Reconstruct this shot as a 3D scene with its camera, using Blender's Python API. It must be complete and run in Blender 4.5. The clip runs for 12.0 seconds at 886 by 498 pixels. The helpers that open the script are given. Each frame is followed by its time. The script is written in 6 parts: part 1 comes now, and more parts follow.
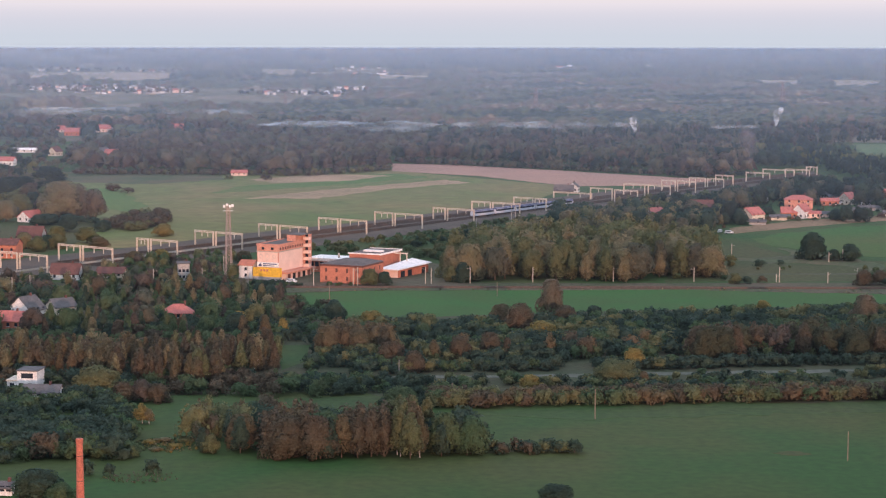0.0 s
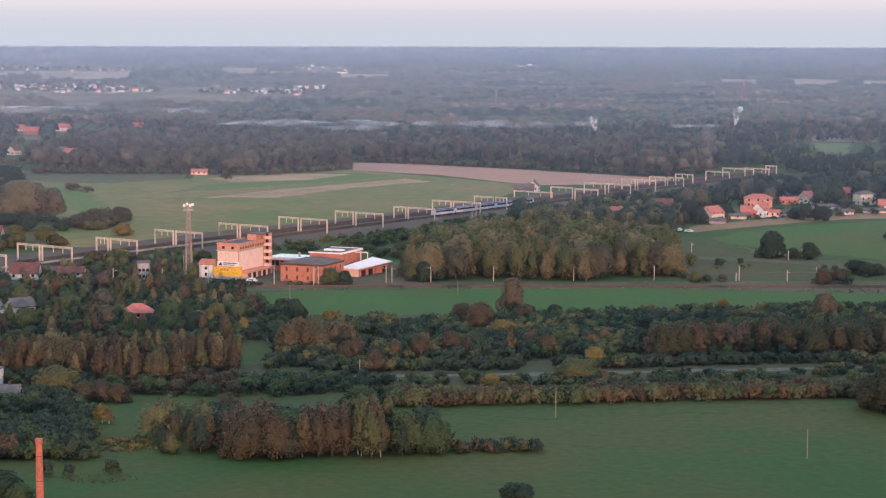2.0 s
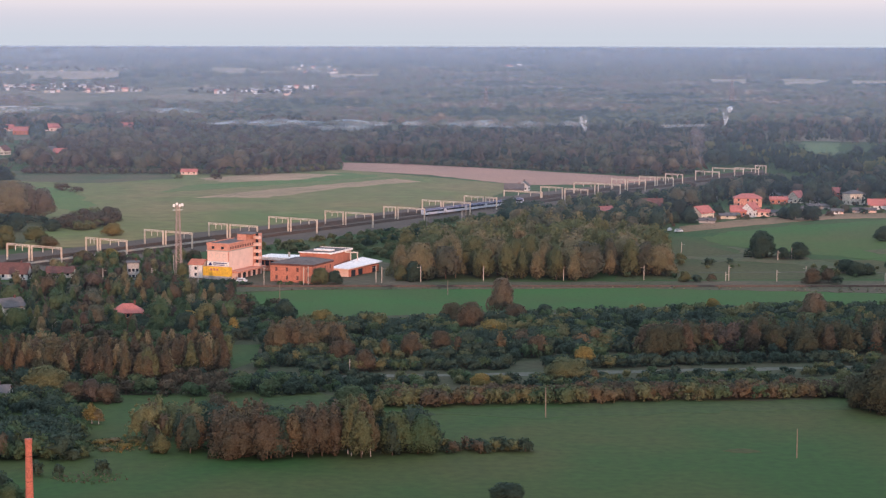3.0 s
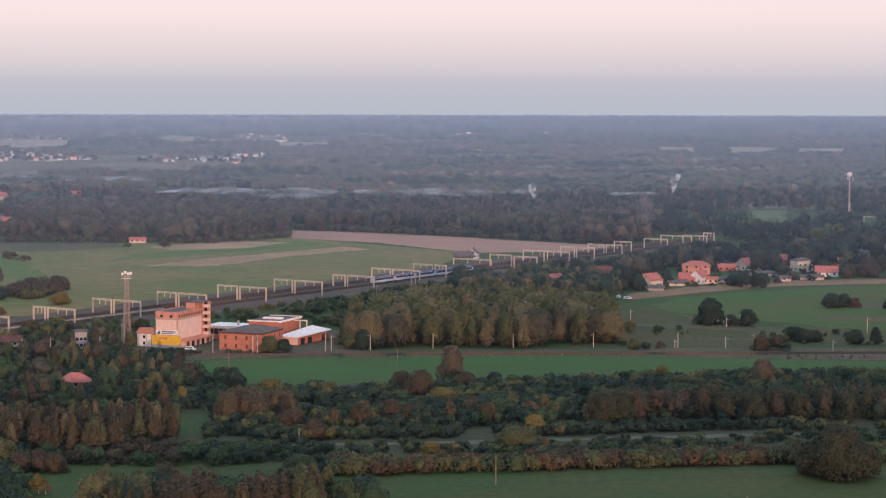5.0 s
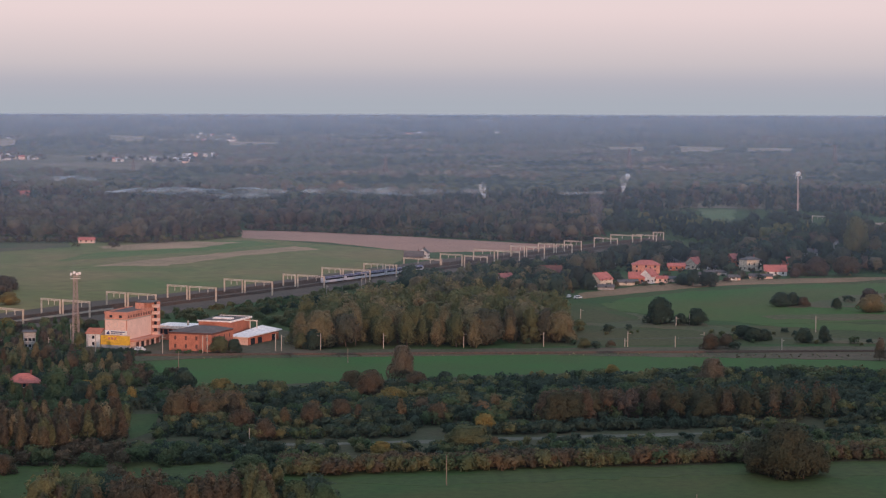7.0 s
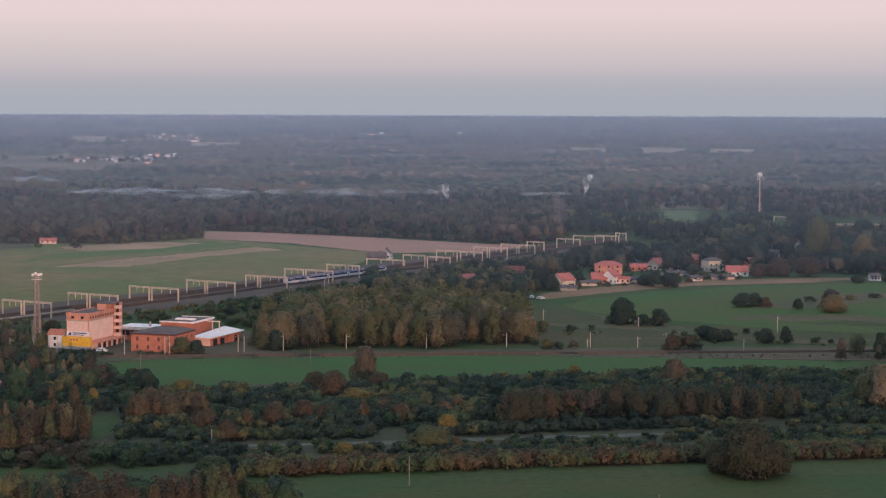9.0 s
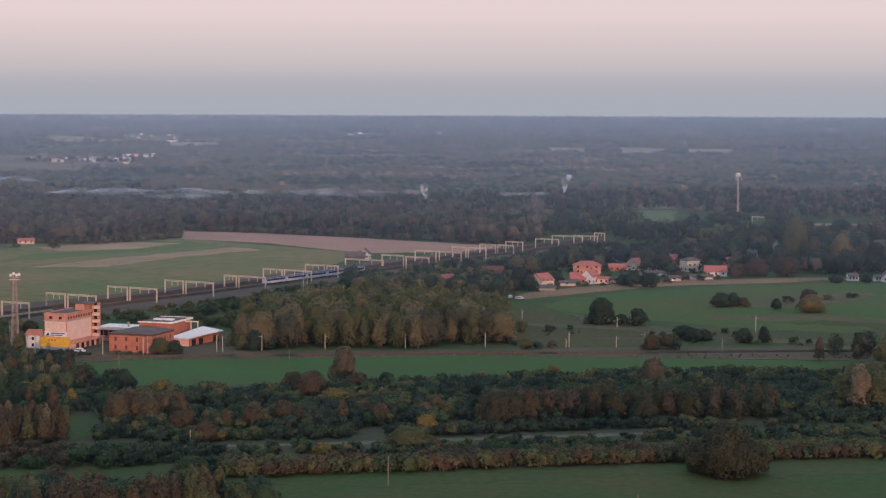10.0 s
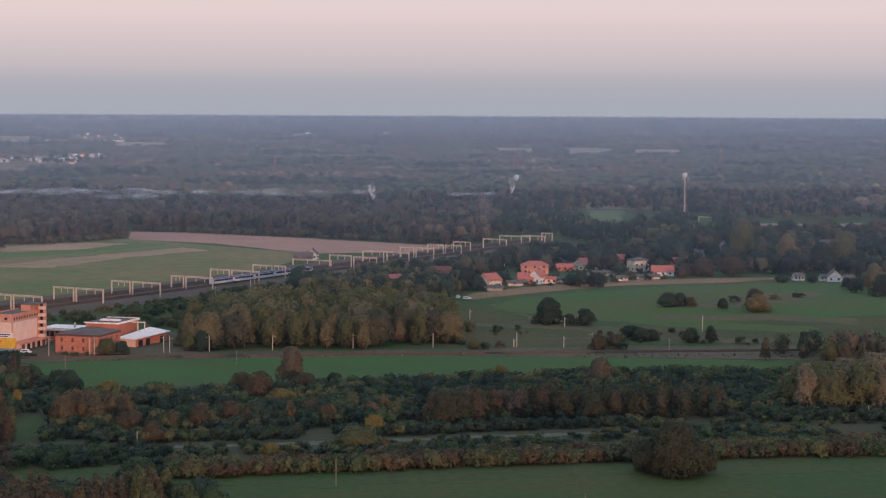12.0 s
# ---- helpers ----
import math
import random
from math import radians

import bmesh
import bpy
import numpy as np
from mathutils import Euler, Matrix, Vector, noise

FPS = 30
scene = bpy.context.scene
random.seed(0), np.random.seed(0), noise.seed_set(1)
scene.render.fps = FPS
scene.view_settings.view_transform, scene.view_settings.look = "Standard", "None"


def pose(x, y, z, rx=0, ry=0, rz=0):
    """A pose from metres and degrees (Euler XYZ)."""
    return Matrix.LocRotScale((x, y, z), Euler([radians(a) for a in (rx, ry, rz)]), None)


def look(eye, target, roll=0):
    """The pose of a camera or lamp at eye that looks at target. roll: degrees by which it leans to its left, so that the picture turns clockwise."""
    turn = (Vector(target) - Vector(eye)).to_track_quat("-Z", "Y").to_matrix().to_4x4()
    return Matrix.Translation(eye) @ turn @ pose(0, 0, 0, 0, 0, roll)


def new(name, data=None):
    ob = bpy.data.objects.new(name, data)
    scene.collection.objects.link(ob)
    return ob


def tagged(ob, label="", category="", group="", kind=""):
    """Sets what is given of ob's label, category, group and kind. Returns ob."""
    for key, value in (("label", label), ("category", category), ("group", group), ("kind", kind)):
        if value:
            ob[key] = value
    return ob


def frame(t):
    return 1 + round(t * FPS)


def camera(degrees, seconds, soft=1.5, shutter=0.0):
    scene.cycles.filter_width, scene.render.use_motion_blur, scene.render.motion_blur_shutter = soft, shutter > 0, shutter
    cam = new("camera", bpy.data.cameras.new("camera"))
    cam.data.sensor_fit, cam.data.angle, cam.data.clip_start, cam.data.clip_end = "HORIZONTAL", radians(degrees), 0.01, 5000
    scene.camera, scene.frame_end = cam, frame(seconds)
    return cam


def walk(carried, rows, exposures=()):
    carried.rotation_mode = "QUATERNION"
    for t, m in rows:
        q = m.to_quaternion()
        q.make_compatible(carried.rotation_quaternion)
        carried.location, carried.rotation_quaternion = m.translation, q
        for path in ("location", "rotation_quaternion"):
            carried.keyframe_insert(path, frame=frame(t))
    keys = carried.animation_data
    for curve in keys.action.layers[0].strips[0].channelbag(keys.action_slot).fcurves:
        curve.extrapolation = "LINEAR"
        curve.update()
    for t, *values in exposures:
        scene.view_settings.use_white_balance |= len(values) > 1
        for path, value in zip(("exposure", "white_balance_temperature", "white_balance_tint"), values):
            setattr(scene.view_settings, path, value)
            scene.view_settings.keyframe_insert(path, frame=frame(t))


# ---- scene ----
# ---- camera: a drone that hovers and turns on the spot, then tilts up ----
EYE = 105.0
cam = camera(25.0, 12.0, soft=1.2)
ROWS = [
    (0.0, 0.000, -5.752, 0.00), (0.5, 0.425, -5.755, 0.00), (1.0, 0.767, -5.757, 0.03), (1.5, 0.990, -5.762, 0.05),
    (2.0, 1.134, -5.780, 0.06), (2.5, 1.239, -5.782, 0.06), (3.2, 1.530, -5.782, 0.06), (3.9, 2.020, -5.770, 0.06),
    (4.1, 2.190, -5.500, 0.06), (4.3, 2.368, -4.880, 0.06), (4.5, 2.521, -4.142, 0.06), (4.7, 2.650, -3.850, 0.06), (5.0, 2.875, -3.835, 0.06),
    (5.5, 3.366, -3.829, 0.09), (6.0, 3.718, -3.832, 0.09), (6.5, 4.033, -3.842, 0.08), (7.0, 4.303, -3.843, 0.09),
    (9.0, 5.371, -3.819, 0.16), (9.5, 5.664, -3.817, 0.17), (10.0, 5.981, -3.815, 0.19), (10.5, 6.343, -3.813, 0.21),
    (11.0, 6.719, -3.804, 0.23), (11.5, 7.101, -3.807, 0.24), (12.0, 7.483, -3.803, 0.25),
]
EXPOSURES = [(0.0, 0.10), (4.2, 0.08), (4.5, -0.03), (5.0, -0.27), (5.5, -0.48), (8.0, -0.53), (12.0, -0.60)]
walk(cam, [(t, pose(0, 0, EYE, 90 + pitch - 0.32, 0, -yaw) @ pose(0, 0, 0, 0, 0, roll + 0.05)) for t, yaw, pitch, roll in ROWS], EXPOSURES)

# ---- light: low evening sun behind the drone, dusk sky ----
SUN_DIR = Vector((0.22, -0.97, 0.075)).normalized()
SUN_POWER = 2.6
sun = new("sun", bpy.data.lights.new("sun", "SUN"))
sun.data.energy, sun.data.angle, sun.data.color = SUN_POWER, radians(0.6), (1.0, 0.56, 0.42)
sun.matrix_world = look(SUN_DIR * 500, (0, 0, 0))
world = bpy.data.worlds.new("dusk_sky")
scene.world = world
world.use_nodes = True
wn, wl = world.node_tree.nodes, world.node_tree.links
bg = wn["Background"]
sky = wn.new("ShaderNodeTexSky")
sky.sky_type, sky.sun_disc = "NISHITA", False
sky.sun_elevation, sky.sun_rotation = math.asin(SUN_DIR.z), math.atan2(SUN_DIR.x, SUN_DIR.y)
tc, sep, ramp = wn.new("ShaderNodeTexCoord"), wn.new("ShaderNodeSeparateXYZ"), wn.new("ShaderNodeValToRGB")
wl.new(tc.outputs["Generated"], sep.inputs[0])
wl.new(sep.outputs["Z"], ramp.inputs[0])
stops = [(0.0, (0.55, 0.60, 0.70)), (0.010, (0.60, 0.605, 0.71)), (0.020, (0.79, 0.72, 0.78)), (0.045, (1.09, 0.885, 0.92)),
         (0.12, (1.06, 0.95, 1.00)), (0.4, (0.86, 0.95, 1.18)), (1.0, (0.70, 0.86, 1.22))]
el = ramp.color_ramp.elements
el[0].position, el[0].color = stops[0][0], (*stops[0][1], 1)
el[1].position, el[1].color = stops[-1][0], (*stops[-1][1], 1)
for p, c in stops[1:-1]:
    el.new(p).color = (*c, 1)
dim, add = wn.new("ShaderNodeMix"), wn.new("ShaderNodeMix")
dim.data_type = add.data_type = "RGBA"
dim.blend_type, add.blend_type = "MULTIPLY", "ADD"
dim.inputs[0].default_value = add.inputs[0].default_value = 1.0
wl.new(sky.outputs[0], dim.inputs[6])
dim.inputs[7].default_value = (0.02, 0.02, 0.022, 1)
wl.new(ramp.outputs[0], add.inputs[6])
wl.new(dim.outputs[2], add.inputs[7])
wl.new(add.outputs[2], bg.inputs[0])
bg.inputs[1].default_value = 1.0

# ---- materials ----
MATS = {}


def mat(name, colour, rough=0.85, other=None, scale=0.3, fine=3.0, bump=0.3, metal=0.0, spread=0.25, island=0.0):
    """A weathered surface: two scales of noise between colour and other; island: spread of tone from leaf to leaf."""
    if name in MATS:
        return MATS[name]
    m = bpy.data.materials.new(name)
    m.use_nodes = True
    n, l = m.node_tree.nodes, m.node_tree.links
    bsdf = n["Principled BSDF"]
    bsdf.inputs["Roughness"].default_value, bsdf.inputs["Metallic"].default_value = rough, metal
    bsdf.inputs["Specular IOR Level"].default_value = 0.25
    geo = n.new("ShaderNodeNewGeometry")
    big, small = n.new("ShaderNodeTexNoise"), n.new("ShaderNodeTexNoise")
    big.inputs["Scale"].default_value, big.inputs["Detail"].default_value = scale, 4
    small.inputs["Scale"].default_value, small.inputs["Detail"].default_value = fine, 3
    for t in (big, small):
        l.new(geo.outputs["Position"], t.inputs["Vector"])
    r = n.new("ShaderNodeMapRange")
    r.inputs[1].default_value, r.inputs[2].default_value = 0.36, 0.64
    l.new(big.outputs[0], r.inputs[0])
    mix = n.new("ShaderNodeMix")
    mix.data_type = "RGBA"
    mix.inputs[6].default_value = (*colour, 1)
    mix.inputs[7].default_value = (*(other or [c * 0.75 for c in colour]), 1)
    l.new(r.outputs[0], mix.inputs[0])
    v = n.new("ShaderNodeMapRange")
    v.inputs[1].default_value, v.inputs[2].default_value = 0.3, 0.7
    v.inputs[3].default_value, v.inputs[4].default_value = 1 - spread, 1 + spread
    l.new(small.outputs[0], v.inputs[0])
    hsv = n.new("ShaderNodeHueSaturation")
    l.new(mix.outputs[2], hsv.inputs["Color"])
    tone = v.outputs[0]
    if island:
        u = n.new("ShaderNodeMapRange")
        u.inputs[3].default_value, u.inputs[4].default_value = 1 - island, 1 + island
        l.new(geo.outputs["Random Per Island"], u.inputs[0])
        mul = n.new("ShaderNodeMath")
        mul.operation = "MULTIPLY"
        l.new(u.outputs[0], mul.inputs[0])
        l.new(v.outputs[0], mul.inputs[1])
        tone = mul.outputs[0]
    l.new(tone, hsv.inputs["Value"])
    l.new(hsv.outputs[0], bsdf.inputs["Base Color"])
    if bump:
        b = n.new("ShaderNodeBump")
        b.inputs["Strength"].default_value = bump
        b.inputs["Distance"].default_value = 0.05
        l.new(small.outputs[0], b.inputs["Height"])
        l.new(b.outputs[0], bsdf.inputs["Normal"])
    MATS[name] = m
    return m


def leaf_mat(name, colour, other, spread=0.22):
    """Leaves let part of the light through."""
    m = mat(name, colour, 0.8, other, scale=0.11, fine=2.2, bump=0, spread=spread * 1.25, island=spread * 0.6)
    n, l = m.node_tree.nodes, m.node_tree.links
    bsdf, thin, mix = n["Principled BSDF"], n.new("ShaderNodeBsdfTranslucent"), n.new("ShaderNodeMixShader")
    l.new(bsdf.inputs["Base Color"].links[0].from_socket, thin.inputs["Color"])
    geo, tuft, rough = n.new("ShaderNodeNewGeometry"), n.new("ShaderNodeTexNoise"), n.new("ShaderNodeBump")
    l.new(geo.outputs["Position"], tuft.inputs["Vector"])
    tuft.inputs["Scale"].default_value, tuft.inputs["Detail"].default_value = 1.7, 3
    l.new(tuft.outputs[0], rough.inputs["Height"])
    rough.inputs["Strength"].default_value, rough.inputs["Distance"].default_value = 0.7, 0.7
    l.new(rough.outputs[0], bsdf.inputs["Normal"])
    l.new(rough.outputs[0], thin.inputs["Normal"])
    mix.inputs[0].default_value = 0.5
    l.new(bsdf.outputs[0], mix.inputs[1])
    l.new(thin.outputs[0], mix.inputs[2])
    l.new(mix.outputs[0], n["Material Output"].inputs[0])
    return m


LEAF = {
    "dark": leaf_mat("leaf_dark_green", (0.058, 0.095, 0.068), (0.076, 0.110, 0.068)),
    "green": leaf_mat("leaf_green", (0.094, 0.156, 0.074), (0.128, 0.158, 0.072)),
    "olive": leaf_mat("leaf_olive", (0.206, 0.194, 0.086), (0.160, 0.178, 0.084)),
    "brown": leaf_mat("leaf_autumn_brown", (0.156, 0.114, 0.070), (0.126, 0.110, 0.070)),
    "rust": leaf_mat("leaf_rust", (0.206, 0.146, 0.080), (0.166, 0.142, 0.076)),
    "tan": leaf_mat("leaf_tan", (0.300, 0.240, 0.132), (0.236, 0.216, 0.114)),
    "yellow": leaf_mat("leaf_yellow", (0.340, 0.256, 0.080), (0.262, 0.220, 0.080)),
    "grey": leaf_mat("leaf_grey_brown", (0.226, 0.178, 0.120), (0.180, 0.160, 0.104)),
    "pale": leaf_mat("leaf_pale_tan", (0.350, 0.285, 0.188), (0.276, 0.242, 0.152)),
    "moss": leaf_mat("leaf_moss", (0.104, 0.100, 0.054), (0.084, 0.092, 0.050)),
    "pine": leaf_mat("leaf_pine", (0.048, 0.073, 0.057), (0.066, 0.082, 0.056)),
    "umber": leaf_mat("leaf_umber", (0.154, 0.116, 0.088), (0.124, 0.106, 0.080)),
    "sage": leaf_mat("leaf_sage", (0.142, 0.150, 0.098), (0.166, 0.150, 0.100)),
}
BARK = mat("bark", (0.10, 0.075, 0.055), 0.9, scale=1.0, fine=6.0)
BIRCH = mat("birch_bark", (0.55, 0.52, 0.47), 0.8, (0.25, 0.23, 0.2), scale=1.5, fine=6.0)

# ---- ground: flat land that lifts slightly towards the horizon ----
FLAT, REACH = 2400.0, 2450.0


def ground_z(x, y):
    r = math.hypot(x, y)
    if r <= FLAT:
        return 0.0
    true = FLAT - REACH * math.log(max(1e-3, 1 - (r - FLAT) / REACH))
    return EYE * (1 - r / true)


def mesh_object(name, verts, faces, material, smooth=False, parent=None):
    me = bpy.data.meshes.new(name)
    me.from_pydata([tuple(v) for v in verts], [], [tuple(f) for f in faces])
    me.materials.append(material)
    if smooth:
        me.polygons.foreach_set("use_smooth", [True] * len(me.polygons))
    me.update()
    ob = new(name, me)
    ob.parent = parent
    return ob


GRASS = mat("grass", (0.026, 0.072, 0.013), 0.9, (0.058, 0.070, 0.017), scale=0.016, fine=0.35, bump=0.2, spread=0.17)


FAR_LAND = mat("far_land", (0.105, 0.098, 0.056), 0.9, (0.200, 0.150, 0.095), scale=0.006, fine=0.03, bump=0, spread=0.2)


def build_ground():
    radii = [0, 120, 300] + list(range(420, 2400, 60)) + list(range(2400, 4841, 40)) + [4846]
    steps = 240
    verts, faces = [(0, 0, 0)], []
    for r in radii[1:]:
        for k in range(steps):
            a = 2 * math.pi * k / steps
            x, y = r * math.sin(a), r * math.cos(a)
            verts.append((x, y, ground_z(x, y)))
    for k in range(steps):
        faces.append((0, 1 + (k + 1) % steps, 1 + k))
    for i in range(len(radii) - 2):
        for k in range(steps):
            p, q = 1 + i * steps + k, 1 + i * steps + (k + 1) % steps
            faces.append((p, q, q + steps, p + steps))
    ob = mesh_object("ground", verts, faces, GRASS, True)
    ob.data.materials.append(FAR_LAND)
    for p in ob.data.polygons:
        c = p.center
        p.material_index = 1 if math.hypot(c.x, c.y) > 2050 else 0
    tagged(ob, "wide flat land of dull green meadow", "ground", kind="structure")


build_ground()


def patch(name, label, category, corners, material, lift=0.12, kind="structure", ragged=1.6):
    """A field or track bed: a low slab of soil on the ground, its edge grown uneven."""
    lift *= 0.35
    rough = [(corners[i], corners[i + 1]) for i in range(0, len(corners), 2)]
    pts = []
    for i, (x0, y0) in enumerate(rough):
        x1, y1 = rough[(i + 1) % len(rough)]
        n = max(1, min(60, int(math.hypot(x1 - x0, y1 - y0) / 5)))
        for k in range(n):
            f = k / n
            x, y = x0 + (x1 - x0) * f, y0 + (y1 - y0) * f
            e = ragged * min(1.0, n / 4)
            pts.append((x + e * noise.noise((x * 0.15, y * 0.15, 1.0)), y + 1.6 * e * noise.noise((x * 0.12, y * 0.12, 7.0))))
    bm = bmesh.new()
    vs = [bm.verts.new((x, y, ground_z(x, y) + lift)) for x, y in pts]
    f = bm.faces.new(vs)
    if f.normal.z < 0:
        f.normal_flip()
    bmesh.ops.triangulate(bm, faces=[f])
    rim = [e for e in bm.edges if e.is_boundary]
    low = bmesh.ops.extrude_edge_only(bm, edges=rim)
    for v in low["geom"]:
        if isinstance(v, bmesh.types.BMVert):
            v.co.z -= lift + 0.3
    bmesh.ops.recalc_face_normals(bm, faces=bm.faces)
    me = bpy.data.meshes.new(name)
    bm.to_mesh(me)
    me.materials.append(material)
    return tagged(new(name, me), label, category, kind=kind)


CROP = mat("winter_crop", (0.036, 0.108, 0.018), 0.9, (0.046, 0.092, 0.018), scale=0.03, fine=0.6, bump=0.2, spread=0.12)
MEADOW = mat("meadow", (0.112, 0.142, 0.036), 0.9, (0.196, 0.152, 0.056), scale=0.010, fine=0.10, bump=0.2, spread=0.18)
STUBBLE = mat("dry_grass", (0.40, 0.245, 0.140), 0.9, (0.28, 0.19, 0.10), scale=0.02, fine=0.3, bump=0.2)
PLOUGH = mat("ploughed_soil", (0.42, 0.225, 0.155), 0.95, (0.35, 0.20, 0.14), scale=0.02, fine=0.4, bump=0.3)
BALLAST = mat("track_ballast", (0.118, 0.082, 0.060), 0.95, (0.086, 0.066, 0.048), scale=0.05, fine=1.2, bump=0.4)
SCRUB = mat("scrub_floor", (0.046, 0.058, 0.026), 0.95, (0.070, 0.062, 0.030), scale=0.04, fine=0.5, bump=0.4)
BANK = mat("railway_bank", (0.112, 0.084, 0.052), 0.95, (0.068, 0.074, 0.034), scale=0.03, fine=0.4, bump=0.4)
PALE = mat("pale_track", (0.13, 0.125, 0.095), 0.95, (0.10, 0.105, 0.075), scale=0.05, fine=0.6, bump=0.3)
FALLOW = mat("fallow_soil", (0.26, 0.155, 0.085), 0.95, (0.18, 0.125, 0.062), scale=0.03, fine=0.4, bump=0.3)
CROP2 = mat("thin_crop", (0.040, 0.106, 0.017), 0.9, (0.070, 0.092, 0.021), scale=0.012, fine=0.3, bump=0.2, spread=0.15)
RUBBLE = mat("rubble", (0.135, 0.110, 0.085), 0.95, (0.060, 0.070, 0.035), scale=0.25, fine=0.9, bump=0.4)
DULL = mat("dull_meadow", (0.080, 0.070, 0.026), 0.95, (0.040, 0.067, 0.018), scale=0.012, fine=0.4, bump=0.3)

MOWN = mat("mown_grass", (0.034, 0.072, 0.016), 0.9, (0.054, 0.070, 0.020), scale=0.02, fine=0.35, bump=0.2, spread=0.2)
LUSH = mat("lush_meadow", (0.080, 0.142, 0.030), 0.9, (0.118, 0.140, 0.038), scale=0.01, fine=0.2, bump=0.2, spread=0.15)
FALLOW2 = mat("dry_weeds", (0.115, 0.090, 0.045), 0.95, (0.070, 0.088, 0.036), scale=0.03, fine=0.4, bump=0.3)
patch("crop_field", "bright green field of young crop", "field", [-66, 810, -34, 823, 110, 827, 192, 811, 250, 795, 219, 754, 128, 774, 47, 758, -39, 738], CROP)
patch("meadow", "dull green meadow with dry patches", "field", [-288, 1402, -279, 1505, -157, 1518, -42, 1572, 90, 1406, 65, 1306, 27, 1232, -46, 1129, -107, 1060, -153, 991, -187, 988, -187, 1107], MEADOW)
patch("dull_meadow", "rough brownish meadow among the houses", "field", [-269, 962, -391, 1400, -288, 1402, -187, 1107, -187, 988, -208, 933], DULL, 0.1)
patch("dry_strip", "tan strip of dried grass in the meadow", "field", [-130, 1295, -87, 1362, 2, 1472, 19, 1438, -33, 1383, -82, 1296], STUBBLE, 0.2, ragged=5.0)
patch("dry_strip", "tan edge of dried grass along the wood", "field", [-143, 1470, -97, 1525, -40, 1514, -68, 1460, -123, 1431], STUBBLE, 0.22, ragged=5.0)
patch("meadow_strip", "greener strip across the meadow", "field", [-157, 1337, -121, 1367, -74, 1420, -10, 1495, -36, 1538, -61, 1507, -91, 1447, -144, 1403], LUSH, 0.2, ragged=7.0)
patch("meadow_strip", "green grass beside the bushes of the meadow", "field", [-249, 1386, -228, 1381, -182, 1233, -187, 1193, -206, 1217], LUSH, 0.2, ragged=7.0)
patch("dull_meadow", "brownish rough grass along the wood", "field", [-280, 1445, -215, 1424, -160, 1470, -174, 1543, -235, 1555, -295, 1548], FALLOW2, 0.18, ragged=7.0)
patch("ploughed_field", "bare pink-brown ploughed field beside the wood", "field", [-42, 1656, 7, 1642, 96, 1567, 157, 1510, 199, 1474, 183, 1418, 90, 1406, 28, 1508, -40, 1565], PLOUGH, 0.2, ragged=3.0)
patch("railway_yard", "brown ballast bed of the railway yard", "railway", [-219, 850, -208, 933, -154, 994, -107, 1063, -46, 1133, 27, 1236, 97, 1340, 211, 1475, 291, 1569, 285, 1512, 201, 1376, 112, 1245, 48, 1162, -4, 1077, -64, 1000, -129, 933, -186, 831], BALLAST, 0.25, ragged=0.5)
patch("crop_field", "green crop field behind the hedges", "field", [162, 1036, 175, 1060, 213, 1096, 290, 1143, 376, 1155, 451, 1131, 388, 972, 332, 966, 268, 945, 224, 938, 201, 960, 180, 983, 163, 1007], CROP2, ragged=6.0)
patch("dry_strip", "dried weeds on the crop field", "field", [274, 1039, 302, 1075, 351, 1099, 358, 1078, 327, 1041, 287, 1011, 257, 1014, 255, 1029], FALLOW2, 0.2, ragged=6.0)


def blot(name, label, category, cx, cy, rx, ry, material, lift, seed):
    """A patch with a frayed round outline."""
    pts = []
    for k in range(96):
        a = k * math.pi / 48
        u, v = math.cos(a), math.sin(a)
        e = 1 + 0.45 * noise.noise((1.6 * u, 1.6 * v, seed)) + 0.28 * noise.noise((6 * u, 6 * v, seed + 2)) + 0.18 * noise.noise((17 * u, 17 * v, seed + 4))
        pts += [cx + e * u * rx, cy + e * v * ry]
    n = len(pts) // 2
    ring = [(pts[2 * k], pts[2 * k + 1]) for k in range(n)]
    verts = [(cx, cy, lift)] + [(x, y, lift) for x, y in ring] + [(x, y, -0.3) for x, y in ring]
    faces = [(0, 1 + k, 1 + (k + 1) % n) for k in range(n)] + [(1 + k, 1 + n + k, 1 + n + (k + 1) % n, 1 + (k + 1) % n) for k in range(n)]
    tagged(mesh_object(name, verts, faces, material), label, category, kind="structure")


blot("wet_hollow", "darker sedge in a shallow hollow of the field", "field", 88.5, 498.0, 4.5, 2.4, DULL, 0.03, 19.0)
patch("fallow_strip", "reddish-brown fallow strip above the crop field", "field", [158, 1097, 199, 1138, 262, 1179, 337, 1189, 379, 1187, 328, 1159, 254, 1143, 199, 1104, 156, 1066], FALLOW, 0.2)
patch("field_path", "pale worn path across the dull meadow", "path", [136, 885, 199, 886, 334, 863, 332, 857, 197, 880, 135, 878], BANK, 0.2, ragged=2.0)
patch("dry_strip", "strip of dried grass on the dull meadow", "field", [142, 943, 176, 963, 184, 946, 147, 920], BANK, 0.2)
patch("dull_meadow", "dull brown-green meadow with sparse bushes", "field", [112, 991, 149, 1033, 171, 945, 222, 931, 373, 962, 332, 857, 123, 857, 96, 852], DULL, 0.1)
patch("field_path", "pale worn path across the dull meadow", "path", [141, 948, 171, 936, 200, 917, 198, 907, 169, 924, 139, 936], FALLOW2, 0.22, ragged=2.0)
patch("dry_strip", "strip of dried reddish weeds on the dull meadow", "field", [236, 877, 266, 867, 266, 854, 235, 862], FALLOW2, 0.22, ragged=3.0)
